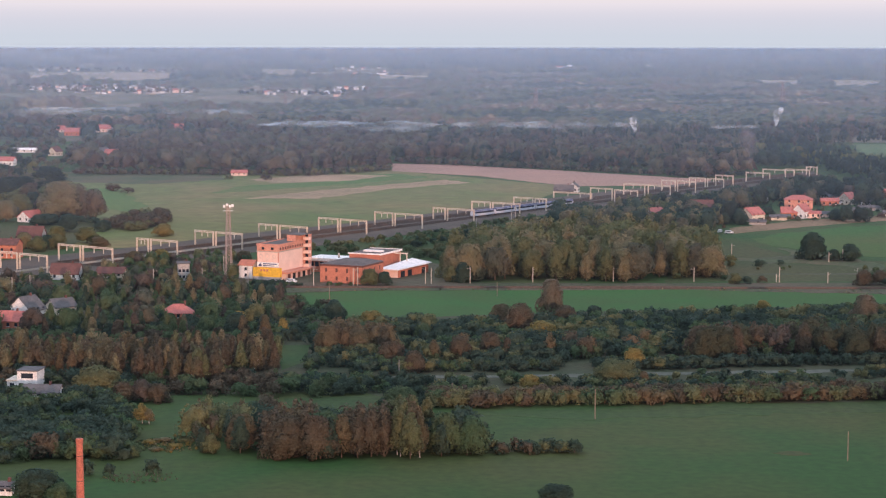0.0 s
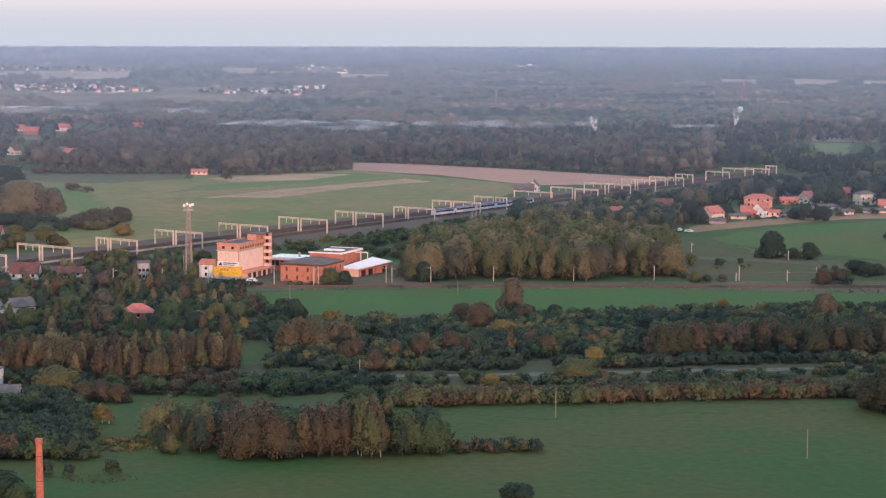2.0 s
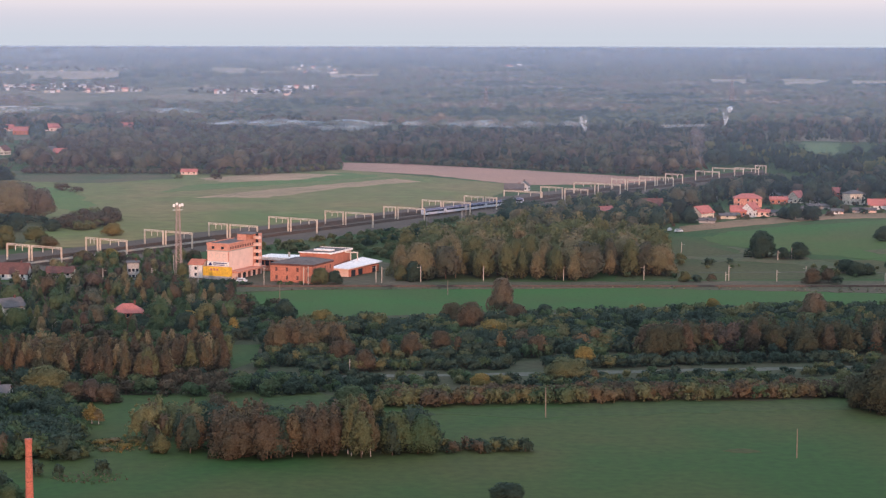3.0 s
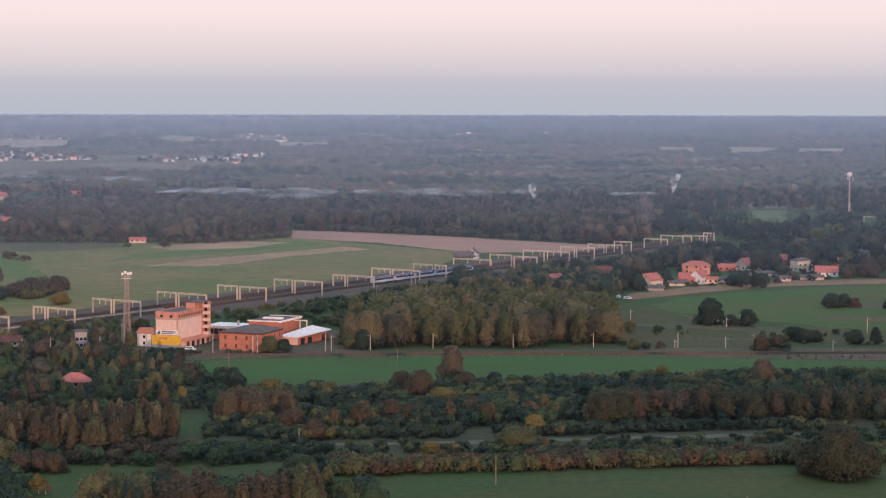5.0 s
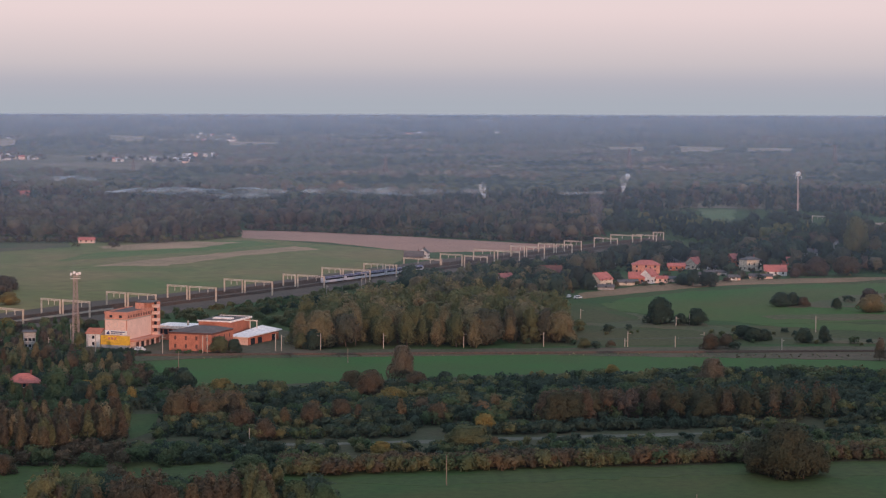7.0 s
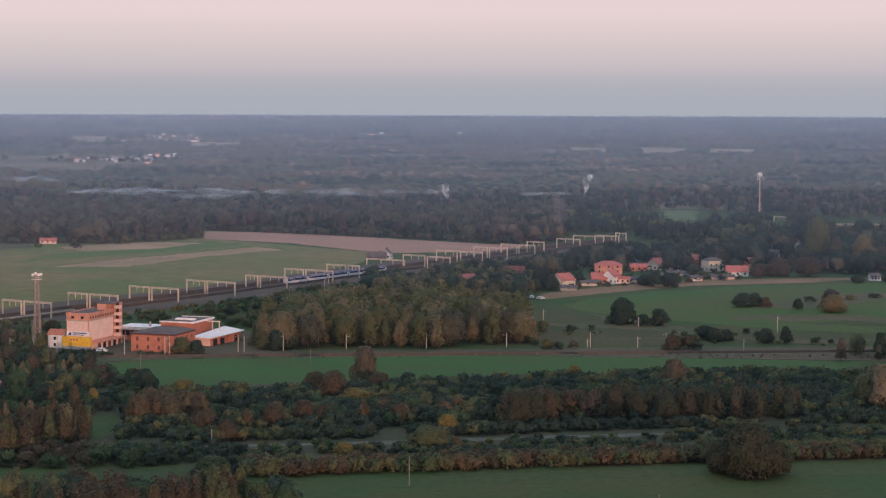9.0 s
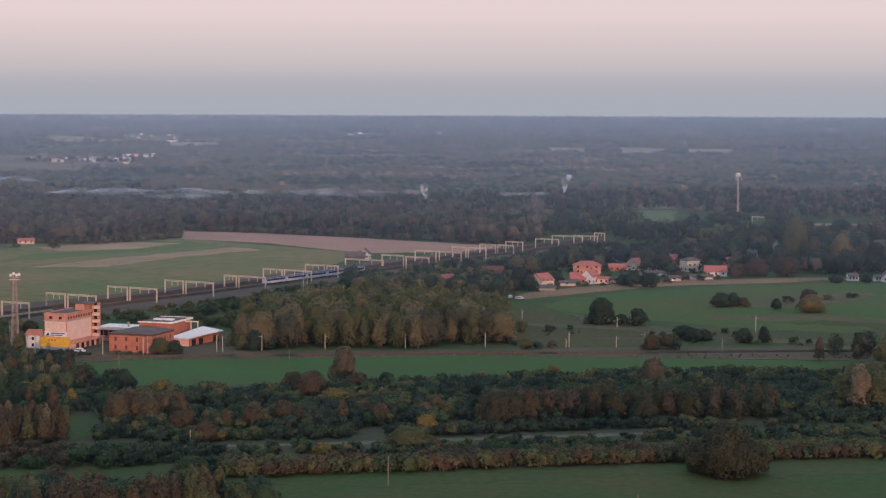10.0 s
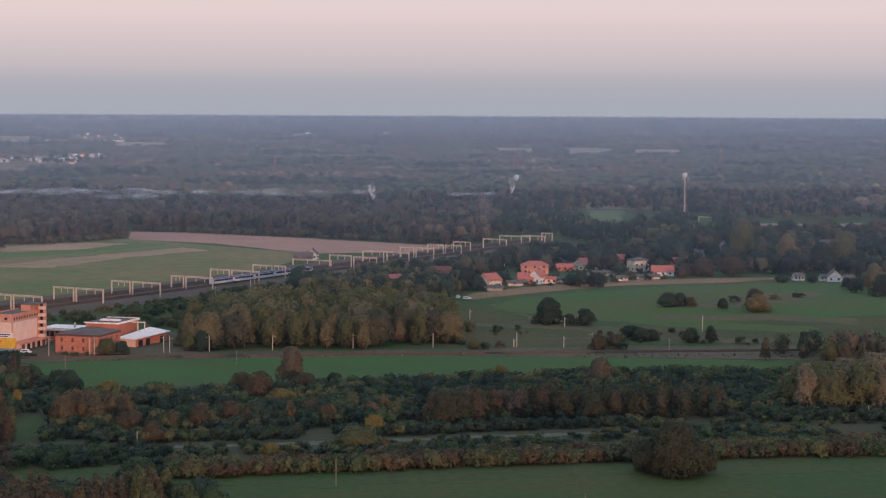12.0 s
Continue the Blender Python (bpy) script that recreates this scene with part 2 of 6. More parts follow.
patch("dry_strip", "olive strip of tall grass on the dull meadow", "field", [167, 990, 190, 962, 210, 902, 193, 894, 171, 948], FALLOW2, 0.2, ragged=4.0)
patch("dry_strip", "brown strip of weeds along the crop field", "field", [234, 980, 293, 981, 333, 952, 324, 927, 280, 956, 234, 954], FALLOW2, 0.2, ragged=5.0)
patch("meadow_strip", "green strip of grass on the dull meadow", "field", [219, 937, 262, 942, 302, 919, 290, 896, 246, 913], CROP2, 0.2, ragged=4.0)
patch("railway_bank", "brown weedy bank of the single-track line", "railway", [-88, 851, -20, 852, 52, 848, 190, 851, 327, 843, 306, 790, 182, 812, 98, 827, -34, 823, -82, 813], BANK, 0.3)
patch("scrub_floor", "dark weedy ground under the thickets", "ground", [-238, 850, -93, 851, -65, 804, -39, 738, 47, 758, 128, 774, 219, 754, 313, 771, 236, 579, 111, 568, 68, 571, -13, 562, -24, 589, -174, 561], SCRUB, 0.08)
patch("pale_track", "pale grassy track between the hedges", "path", [-29, 611, 20, 615, 92, 623, 141, 628, 171, 626, 140, 625, 109, 620, 38, 612, -25, 608], PALE, 0.2)
patch("clearing", "grassy clearing among the trees", "field", [-56, 675, -45, 675, -45, 641, -51, 625], GRASS, 0.2)
patch("clearing", "rough grassy clearing among the shrubs", "field", [-46, 574, -14, 580, -15, 560, -42, 555], DULL, 0.2)
patch("mown_strip", "paler mown strip along the hedge", "field", [3, 547, 11, 557, 51, 562, 128, 571, 163, 571, 232, 570, 225, 552, 139, 546, 125, 556, 49, 544], MOWN, 0.12, ragged=5.0)

# ---- helpers for built things ----


def box(bm, x0, x1, y0, y1, z0, z1):
    m = Matrix.Translation(((x0 + x1) / 2, (y0 + y1) / 2, (z0 + z1) / 2)) @ Matrix.Diagonal((x1 - x0, y1 - y0, z1 - z0, 1))
    bmesh.ops.create_cube(bm, size=1, matrix=m)


def rod(bm, a, b, r, seg=6, r2=None):
    a, b = Vector(a), Vector(b)
    q = (b - a).to_track_quat("Z", "Y").to_matrix().to_4x4()
    bmesh.ops.create_cone(bm, cap_ends=True, segments=seg, radius1=r, radius2=r if r2 is None else r2, depth=(b - a).length, matrix=Matrix.Translation((a + b) / 2) @ q)


def part(name, bm, material, parent, label=""):
    me = bpy.data.meshes.new(name)
    bmesh.ops.recalc_face_normals(bm, faces=bm.faces)
    bm.to_mesh(me)
    bm.free()
    me.materials.append(material)
    ob = new(name, me)
    ob.parent = parent
    return tagged(ob, label)


def boxes(name, material, parent, *dims, label=""):
    bm = bmesh.new()
    for d in dims:
        box(bm, *d)
    return part(name, bm, material, parent, label)


def place(name, x, y, turn, label, category, group=""):
    ob = new(name)
    ob.matrix_basis = pose(x, y, ground_z(x, y), 0, 0, turn)
    return tagged(ob, label, category, group)


BRICK = mat("red_brick", (0.52, 0.195, 0.120), 0.85, (0.43, 0.160, 0.10), scale=0.4, fine=2.5)
SALMON = mat("salmon_brick", (0.64, 0.30, 0.21), 0.85, (0.53, 0.24, 0.165), scale=0.4, fine=2.5)
CHIMNEY_BRICK = mat("chimney_brick", (0.50, 0.150, 0.095), 0.85, (0.40, 0.125, 0.085), scale=0.5, fine=3.0)
PALESTEEL = mat("pale_steel", (0.24, 0.17, 0.15), 0.7, scale=0.5, fine=3.0)
PLASTER = mat("pale_plaster", (0.82, 0.58, 0.47), 0.85, (0.74, 0.52, 0.42), scale=0.25, fine=1.0, spread=0.08, bump=0.1)
FADED = mat("faded_paint", (0.58, 0.43, 0.36), 0.85, (0.66, 0.52, 0.45), scale=0.5, fine=3.0)
WHITE = mat("white_paint", (0.78, 0.76, 0.72), 0.6, (0.66, 0.64, 0.61), scale=0.3, fine=2.0)
CREAM = mat("cream_render", (0.66, 0.58, 0.46), 0.85, scale=0.3, fine=2.0)
GREYWALL = mat("grey_render", (0.42, 0.40, 0.37), 0.9, scale=0.3, fine=2.0)
YELLOW = mat("yellow_paint", (0.80, 0.47, 0.05), 0.6, (0.62, 0.36, 0.04), scale=0.4, fine=2.0)
ROOFING = mat("dark_bitumen", (0.110, 0.090, 0.082), 0.9, (0.150, 0.122, 0.108), scale=0.2, fine=1.5)
TIN = mat("white_sheet_metal", (0.93, 0.85, 0.78), 0.5, (0.84, 0.77, 0.71), scale=0.15, fine=1.0)
TILES = mat("red_roof_tiles", (0.50, 0.165, 0.130), 0.8, (0.40, 0.135, 0.110), scale=0.5, fine=2.5)
BROWNROOF = mat("brown_roof", (0.16, 0.075, 0.06), 0.85, scale=0.5, fine=2.5)
GREYROOF = mat("grey_roof", (0.135, 0.125, 0.12), 0.85, scale=0.5, fine=2.5)
GLASS = mat("dark_window_glass", (0.03, 0.035, 0.045), 0.15, bump=0, spread=0.05)
CONCRETE = mat("pale_concrete", (0.43, 0.37, 0.29), 0.85, (0.38, 0.34, 0.29), scale=0.6, fine=3.0)
STEEL = mat("painted_steel", (0.72, 0.60, 0.47), 0.6, (0.58, 0.47, 0.36), scale=0.5, fine=3.0)
RUST = mat("rusty_lattice", (0.46, 0.35, 0.30), 0.8, scale=0.5, fine=3.0)
RAIL = mat("rail_steel", (0.12, 0.080, 0.060), 0.6, scale=0.5, fine=3.0)
BLUE = mat("train_blue", (0.035, 0.05, 0.16), 0.35, bump=0, spread=0.05)
SILVER = mat("train_white", (0.62, 0.64, 0.70), 0.35, bump=0, spread=0.05)
BLACK = mat("dark_undergear", (0.03, 0.03, 0.03), 0.8)
TIMBER = mat("grey_timber", (0.26, 0.205, 0.15), 0.9, scale=1, fine=5)


def hip_roof(bm, w, d, z, rise, over):
    """A hipped roof with a short ridge along x."""
    w, d = w / 2 + over, d / 2 + over
    base = [bm.verts.new((x, y, z - 0.1)) for x, y in ((-w, -d), (w, -d), (w, d), (-w, d))]
    eave = [bm.verts.new((v.co.x, v.co.y, z + 0.15)) for v in base]
    a, b = bm.verts.new((-(w - d * 0.9), 0, z + rise)), bm.verts.new((w - d * 0.9, 0, z + rise))
    bm.faces.new(base)
    for i in range(4):
        bm.faces.new((base[i], base[(i + 1) % 4], eave[(i + 1) % 4], eave[i]))
    for f in ((eave[0], eave[1], b, a), (eave[1], eave[2], b), (eave[2], eave[3], a, b), (eave[3], eave[0], a)):
        bm.faces.new(f)


def gable_roof(bm, w, d, z, rise, over, thick=0.25):
    """A pitched roof with the ridge along x."""
    for s in (-1, 1):
        a = [(-w / 2 - over, s * (d / 2 + over), z - over * rise / (d / 2)), (w / 2 + over, s * (d / 2 + over), z - over * rise / (d / 2)), (w / 2 + over, 0, z + rise), (-w / 2 - over, 0, z + rise)]
        lo = [bm.verts.new(p) for p in a]
        hi = [bm.verts.new((p[0], p[1], p[2] + thick)) for p in a]
        bm.faces.new(lo)
        bm.faces.new(hi)
        for i in range(4):
            bm.faces.new((lo[i], lo[(i + 1) % 4], hi[(i + 1) % 4], hi[i]))


GARDENS = []


def house(x, y, w, d, eave, rise, turn, wall, roof, label, windows=3, name="house", chimney=True, group="", hipped=False):
    """A house with a pitched roof, its ridge along its own x axis."""
    h = place(name, x, y, turn, label, name.replace("_", " "), group)
    GARDENS.append((x, y, w, d))
    bm = bmesh.new()
    box(bm, -w / 2, w / 2, -d / 2, d / 2, -0.4, eave)
    for s in (() if hipped else (-1, 1)):
        x0, x1 = (w / 2 - 0.25, w / 2) if s > 0 else (-w / 2, -w / 2 + 0.25)
        lo = [bm.verts.new(p) for p in ((x0, -d / 2, eave), (x0, d / 2, eave), (x0, 0, eave + rise))]
        hi = [bm.verts.new((x1, v.co.y, v.co.z)) for v in lo]
        bm.faces.new(lo), bm.faces.new(hi)
        for i in range(3):
            bm.faces.new((lo[i], lo[(i + 1) % 3], hi[(i + 1) % 3], hi[i]))
    part("wall", bm, wall, h)
    bm = bmesh.new()
    hip_roof(bm, w, d, eave, rise, 0.45) if hipped else gable_roof(bm, w, d, eave, rise, 0.45)
    r = part("roof", bm, roof, h)
    if chimney:
        boxes("chimney", BROWNROOF, r, (w * 0.2, w * 0.2 + 0.7, -0.35, 0.35, eave + rise * 0.5, eave + rise + 1.1))
    rows = 1 if eave < 4.2 else 2
    for j in range(rows):
        z = 1.0 + 2.7 * j
        for i in range(windows):
            u = -w / 2 + w * (i + 0.5) / windows
            pane = boxes("window", GLASS, h, (u - 0.55, u + 0.55, -d / 2 - 0.04, -d / 2 + 0.1, z, z + 1.3))
            boxes("sill", WHITE, pane, (u - 0.68, u + 0.68, -d / 2 - 0.15, -d / 2 + 0.1, z - 0.14, z))
    for s in (-1, 1):
        for v in (-d / 4, d / 4):
            boxes("window", GLASS, h, (s * w / 2 - 0.05, s * w / 2 + 0.05, v - 0.55, v + 0.55, 1.0, 2.3))
    return h

# ---- the mill and its yard ----
MILL_TURN = -23.5
patch("yard", "worn brown-grey yard around the mill", "yard", [-88, 845, -92, 897, -77, 951, -39, 958, -1, 920, 4, 872, 1, 850, -34, 836, -68, 838], BANK, 0.35)


def mill():
    GARDENS.append((-70.5, 871.5, 40, 30))
    h = place("mill_building", -71.0, 857.2, MILL_TURN, "tall pink-plastered brick mill with painted signs and stair tower", "mill")
    # brick body with attic band
    boxes("brick_body", SALMON, h, (-10.5, 0, 0, 25, -0.5, 15.0))
    boxes("roof", ROOFING, h, (-10.7, 0.2, -0.2, 25.2, 15.0, 15.35), label="dark flat bitumen roof")
    boxes("parapet", SALMON, h, (-10.75, 0.25, -0.25, 0.15, 15.0, 15.7), (-0.15, 0.25, 0.15, 25, 15.0, 15.7), (-10.75, -10.4, 0.15, 25, 15.0, 15.7))
    # plaster panels set proud of the brick
    boxes("plaster_panel", PLASTER, h, (-10.2, -0.35, -0.12, 0.1, 7.9, 12.2), label="pale plaster panel on the front")
    boxes("plaster_panel", PLASTER, h, (-0.1, 0.12, 0.4, 22.2, 3.9, 12.2), label="large pale plaster panel on the side")
    boxes("sign_board", WHITE, h, (-10.4, 0.1, -0.22, 0.1, 5.7, 7.8), label="long white sign board")
    boxes("cornice", CONCRETE, h, (-10.8, 0.3, -0.3, 0.2, 12.2, 12.55), (-0.2, 0.3, 0.2, 25, 12.2, 12.55))
    for i in range(2):
        boxes("window", GLASS, h, (-8.2 + 4.6 * i, -6.9 + 4.6 * i, -0.06, 0.2, 13.2, 14.3))
    for i in range(10):
        boxes("brick_ornament", BROWNROOF, h, (-0.1, 0.07, 1.2 + 2.3 * i, 2.4 + 2.3 * i, 13.1, 14.2))
    # faded round motifs and the bars of unreadable signs
    for i, (u, w) in enumerate(((-8.6, 1.6), (-5.3, 2.2), (-2.0, 1.6))):
        bm = bmesh.new()
        for k in range(20):
            a, b = 2 * math.pi * k / 20, 2 * math.pi * (k + 1) / 20
            rod(bm, (u + w * 0.5 * math.cos(a), -0.15, 10.3 + w * 0.5 * math.sin(a)), (u + w * 0.5 * math.cos(b), -0.15, 10.3 + w * 0.5 * math.sin(b)), 0.16, 4)
        part("faded_motif", bm, FADED, h, "faded brown ring painted on the plaster")
    for u0, u1, z0, z1 in ((-7.4, -0.8, 6.85, 7.3), (-7.4, -2.0, 6.1, 6.45)):
        boxes("sign_lettering", BLUE, h, (u0, u1, -0.28, -0.2, z0, z1), label="dark bar of unreadable lettering")
    bm = bmesh.new()
    vs = [bm.verts.new(p) for p in ((-9.9, -0.25, 6.0), (-8.0, -0.25, 6.0), (-8.6, -0.25, 7.5))]
    f = bm.faces.new(vs)
    ex = bmesh.ops.extrude_face_region(bm, geom=[f])
    for v in ex["geom"]:
        if isinstance(v, bmesh.types.BMVert):
            v.co.y -= 0.06
    part("emblem", bm, BLUE, h, "plain dark triangular emblem")
    # yellow shop front
    boxes("yellow_front", YELLOW, h, (-11.8, 1.6, -1.5, 0.0, 1.6, 5.5), label="bright yellow painted shop front")
    boxes("shop_base", GREYWALL, h, (-11.8, 1.6, -1.5, 0.0, -0.5, 1.6))
    for i in range(3):
        boxes("sign_lettering", BRICK, h, (-8.2 + 1.5 * i, -7.2 + 1.5 * i, -1.58, -1.5, 3.9, 4.9), label="red-brown letter-sized mark")
    # loading side with canopy
    boxes("canopy", SALMON, h, (0.12, 4.2, 1.0, 27, 2.9, 3.7), label="long brick-red canopy")
    boxes("loading_wall", PLASTER, h, (0.0, 2.6, 2.0, 26, -0.5, 2.9))
    for i in range(5):
        boxes("loading_door", GLASS if i % 2 else BROWNROOF, h, (2.55, 2.68, 3.5 + 4.6 * i, 6.0 + 4.6 * i, -0.2, 2.5))
    # stair tower with white balconies
    boxes("stair_tower", SALMON, h, (-1.0, 1.6, 25, 28, -0.5, 18.0), (-5.4, -1.0, 18, 28, 15.3, 18.0))
    boxes("tower_roof", ROOFING, h, (-5.6, 1.8, 17.8, 28.2, 18.0, 18.3))
    for i in range(5):
        z = 3.6 + 3.0 * i
        boxes("balcony", PLASTER, h, (0.1, 2.9, 22.9, 25, z, z + 1.25), label="pale balcony front")
        # flat dark panel painted for the shaded gap above each balcony
        boxes("balcony_gap_shade", GLASS, h, (0.15, 1.5, 24.85, 25.05, z + 1.3, z + 2.8))


def annex():
    house(-84.7, 867.3, 6.5, 7.0, 6.0, 1.8, -20, WHITE, BRICK, "small white annex with an orange-red roof", 1, "annex", False)


def white_wing():
    h = place("workshop_wing", -60.3, 890.7, MILL_TURN, "long low workshop wing with a white metal roof", "workshop")
    boxes("wall", BRICK, h, (0, 21, 0, 12, -0.5, 6.0))
    boxes("roof", TIN, h, (-0.4, 21.4, -0.8, 12.4, 6.1, 6.5), label="white sheet-metal roof")
    boxes("fascia", TIN, h, (-0.4, 21.4, -0.85, -0.8, 5.2, 6.5))
    for i in range(8):
        boxes("window", GLASS, h, (0.8 + 2.5 * i, 2.6 + 2.5 * i, -0.06, 0.1, 2.6, 4.8))
    boxes("chimney", CONCRETE, h, (13.2, 13.9, 3, 3.7, 6.5, 8.6))


def brick_office():
    GARDENS.append((-35.7, 871.8, 70, 40))
    h = place("brick_office", -34.4, 843.6, MILL_TURN, "two-storey red brick office with a dark flat roof", "office building")
    boxes("wall", BRICK, h, (-20, 0, 0, 21, -0.5, 8.0))
    bm = bmesh.new()
    lo = [bm.verts.new(p) for p in ((-20.5, -0.5, 8.0), (0.5, -0.5, 8.0), (0.5, 21.5, 8.0), (-20.5, 21.5, 8.0))]
    hi = [bm.verts.new(p) for p in ((-15, 6, 9.3), (-5, 6, 9.3), (-5, 16, 9.3), (-15, 16, 9.3))]
    bm.faces.new(lo), bm.faces.new(hi)
    for i in range(4):
        bm.faces.new((lo[i], lo[(i + 1) % 4], hi[(i + 1) % 4], hi[i]))
    part("roof", bm, ROOFING, h, "low dark grey hipped roof")
    boxes("eaves_band", BROWNROOF, h, (-20.15, 0.15, -0.15, 0.0, 7.2, 7.95), (0.0, 0.15, 0.0, 21, 7.2, 7.95))
    for j in range(2):
        for i in range(4):
            u = -17.6 + 5.0 * i
            w = boxes("window", BROWNROOF, h, (u, u + 1.0, -0.05, 0.1, 1.2 + 3.5 * j, 2.9 + 3.5 * j), label="narrow dark brown window")
            boxes("sill", BRICK, w, (u - 0.15, u + 1.15, -0.15, 0.05, 1.0 + 3.5 * j, 1.2 + 3.5 * j))
        for i in range(4):
            boxes("window", BROWNROOF, h, (-0.1, 0.05, 2.0 + 5.0 * i, 3.0 + 5.0 * i, 1.2 + 3.5 * j, 2.9 + 3.5 * j))


def brick_hall():
    h = place("brick_hall", -43.3, 880.1, MILL_TURN, "brick hall with a dark roof edged in white", "hall")
    boxes("wall", BRICK, h, (0, 15, 4, 26, -0.5, 9.0))
    boxes("roof", ROOFING, h, (-0.2, 15.2, 3.8, 26.2, 9.0, 9.25))
    boxes("roof_edge", TIN, h, (-0.4, 15.4, 26.2, 26.6, 8.7, 9.5), (15.2, 15.6, 3.8, 26.6, 8.7, 9.5), (-0.4, 15.2, 3.4, 3.8, 8.9, 9.5), label="white metal roof edge")
    boxes("roof_light", TIN, h, (3, 12, 12, 15, 9.25, 9.9), label="white roof light")
    boxes("pipe_frame", STEEL, h, (15.6, 22, 18, 18.5, 8.2, 8.7), (18.2, 18.6, 18, 18.4, -0.5, 8.2), (21.5, 21.9, 18, 18.4, -0.5, 8.2), label="pale steel frame beside the hall")


def white_shed():
    h = place("storage_shed", -20.0, 865.7, -30, "low storage shed with a broad white metal roof", "shed")
    boxes("wall", BRICK, h, (-8, 0, 0.6, 27, -0.5, 3.3))
    bm = bmesh.new()
    gable_pts = [(-9.0, -0.8, 3.5), (0.9, -0.8, 3.5), (0.9, 28.5, 4.1), (-9.5, 28.5, 5.4)]
    lo = [bm.verts.new(p) for p in gable_pts]
    hi = [bm.verts.new((p[0], p[1], p[2] + 0.35)) for p in gable_pts]
    bm.faces.new(lo), bm.faces.new(hi)
    for i in range(4):
        bm.faces.new((lo[i], lo[(i + 1) % 4], hi[(i + 1) % 4], hi[i]))
    part("roof", bm, TIN, h, "broad white sheet-metal roof")
    boxes("front_wall", PLASTER, h, (-8.05, 0.05, 0.5, 0.6, -0.5, 3.3))
    for i in range(4):
        boxes("doorway", GLASS if i != 2 else BRICK, h, (-0.05, 0.06, 3 + 6 * i, 6.5 + 6 * i, -0.3, 2.8))


mill(), annex(), white_wing(), brick_office(), brick_hall(), white_shed()


def van(x, y, turn, material, label, name="van"):
    h = place(name, x, y, turn, label, "car")
    bm = bmesh.new()
    box(bm, -2.3, 2.3, -0.9, 0.9, 0.35, 1.1)
    bmesh.ops.bevel(bm, geom=bm.edges[:], offset=0.12, segments=1, affect="EDGES")
    part("body", bm, material, h)
    bm = bmesh.new()
    box(bm, -1.9, 1.3, -0.82, 0.82, 1.08, 1.8)
    bmesh.ops.bevel(bm, geom=bm.edges[:], offset=0.2, segments=1, affect="EDGES")
    part("cabin", bm, material, h)
    boxes("window", GLASS, h, (-1.6, 1.0, -0.85, 0.85, 1.2, 1.6))
    for sx in (-1.5, 1.5):
        for sy in (-0.9, 0.75):
            bm = bmesh.new()
            rod(bm, (sx, sy, 0.33), (sx, sy + 0.18, 0.33), 0.33, 12)
            part("wheel", bm, BLACK, h)


van(-42.5, 867.6, 20, WHITE, "white van parked beside the brick office")
van(-64.8, 849.3, -20, WHITE, "pale car parked in front of the mill", "car")
van(-30.8, 873.9, 60, BLACK, "dark car parked beside the shed", "car")
van(153.2, 1065.6, 5, WHITE, "white van parked beside the field")
van(149.2, 1071.8, 70, WHITE, "white van standing beside the grove")


# ---- masts and poles ----
def lattice_mast():
    h = place("floodlight_mast", -93.6, 867.2, 20, "tall pink-grey lattice mast with floodlights on top", "mast")
    top = 31.5
    for sx in (-1, 1):
        for sy in (-1, 1):
            bm = bmesh.new()
            rod(bm, (1.5 * sx, 1.5 * sy, -0.3), (0.6 * sx, 0.6 * sy, top), 0.13, 6)
            part("leg", bm, RUST, h)
    n = 14
    for i in range(n):
        z0, z1 = top * i / n, top * (i + 1) / n
        a, b = 1.5 - 0.9 * i / n, 1.5 - 0.9 * (i + 1) / n
        for k in range(4):
            c = [(-1, -1), (1, -1), (1, 1), (-1, 1)]
            (ux, uy), (vx, vy) = c[k], c[(k + 1) % 4]
            for p, q in (((a * ux, a * uy, z0), (b * vx, b * vy, z1)), ((a * vx, a * vy, z0), (b * ux, b * uy, z1)), ((b * ux, b * uy, z1), (b * vx, b * vy, z1))):
                bm = bmesh.new()
                rod(bm, p, q, 0.06, 4)
                part("brace", bm, RUST, h)
    boxes("platform", STEEL, h, (-2.0, 2.0, -1.2, 1.2, top - 2.2, top - 2.0), (-2.0, 2.0, -1.25, -1.2, top - 1.2, top - 1.1))
    for i, (x, z) in enumerate(((-1.9, top), (-0.6, top + 0.6), (0.7, top), (1.8, top + 0.2))):
        boxes("floodlight", TIN, h, (x - 0.45, x + 0.45, -0.9, -0.3, z - 0.6, z + 0.5), label="white floodlight housing")


lattice_mast()


def telecom_tower():
    h = place("telecom_tower", 456.3, 1780.4, 0, "slender pale tubular tower with a white round head", "tower")
    bm = bmesh.new()
    rod(bm, (0, 0, -1), (0, 0, 40), 0.95, 12, 0.6)
    part("shaft", bm, RUST, h)
    bm = bmesh.new()
    rod(bm, (0, 0, 40), (0, 0, 41), 0.9, 16, 2.2)
    rod(bm, (0, 0, 41), (0, 0, 43.4), 2.2, 16, 2.2)
    rod(bm, (0, 0, 43.4), (0, 0, 44.4), 2.2, 16, 0.8)
    part("head", bm, WHITE, h, "white drum-shaped head")
    for k in range(3):
        a = 2.1 * k
        boxes("antenna", WHITE, h, (2.9 * math.cos(a) - 0.2, 2.9 * math.cos(a) + 0.2, 2.9 * math.sin(a) - 0.2, 2.9 * math.sin(a) + 0.2, 37.5, 40.3))


telecom_tower()


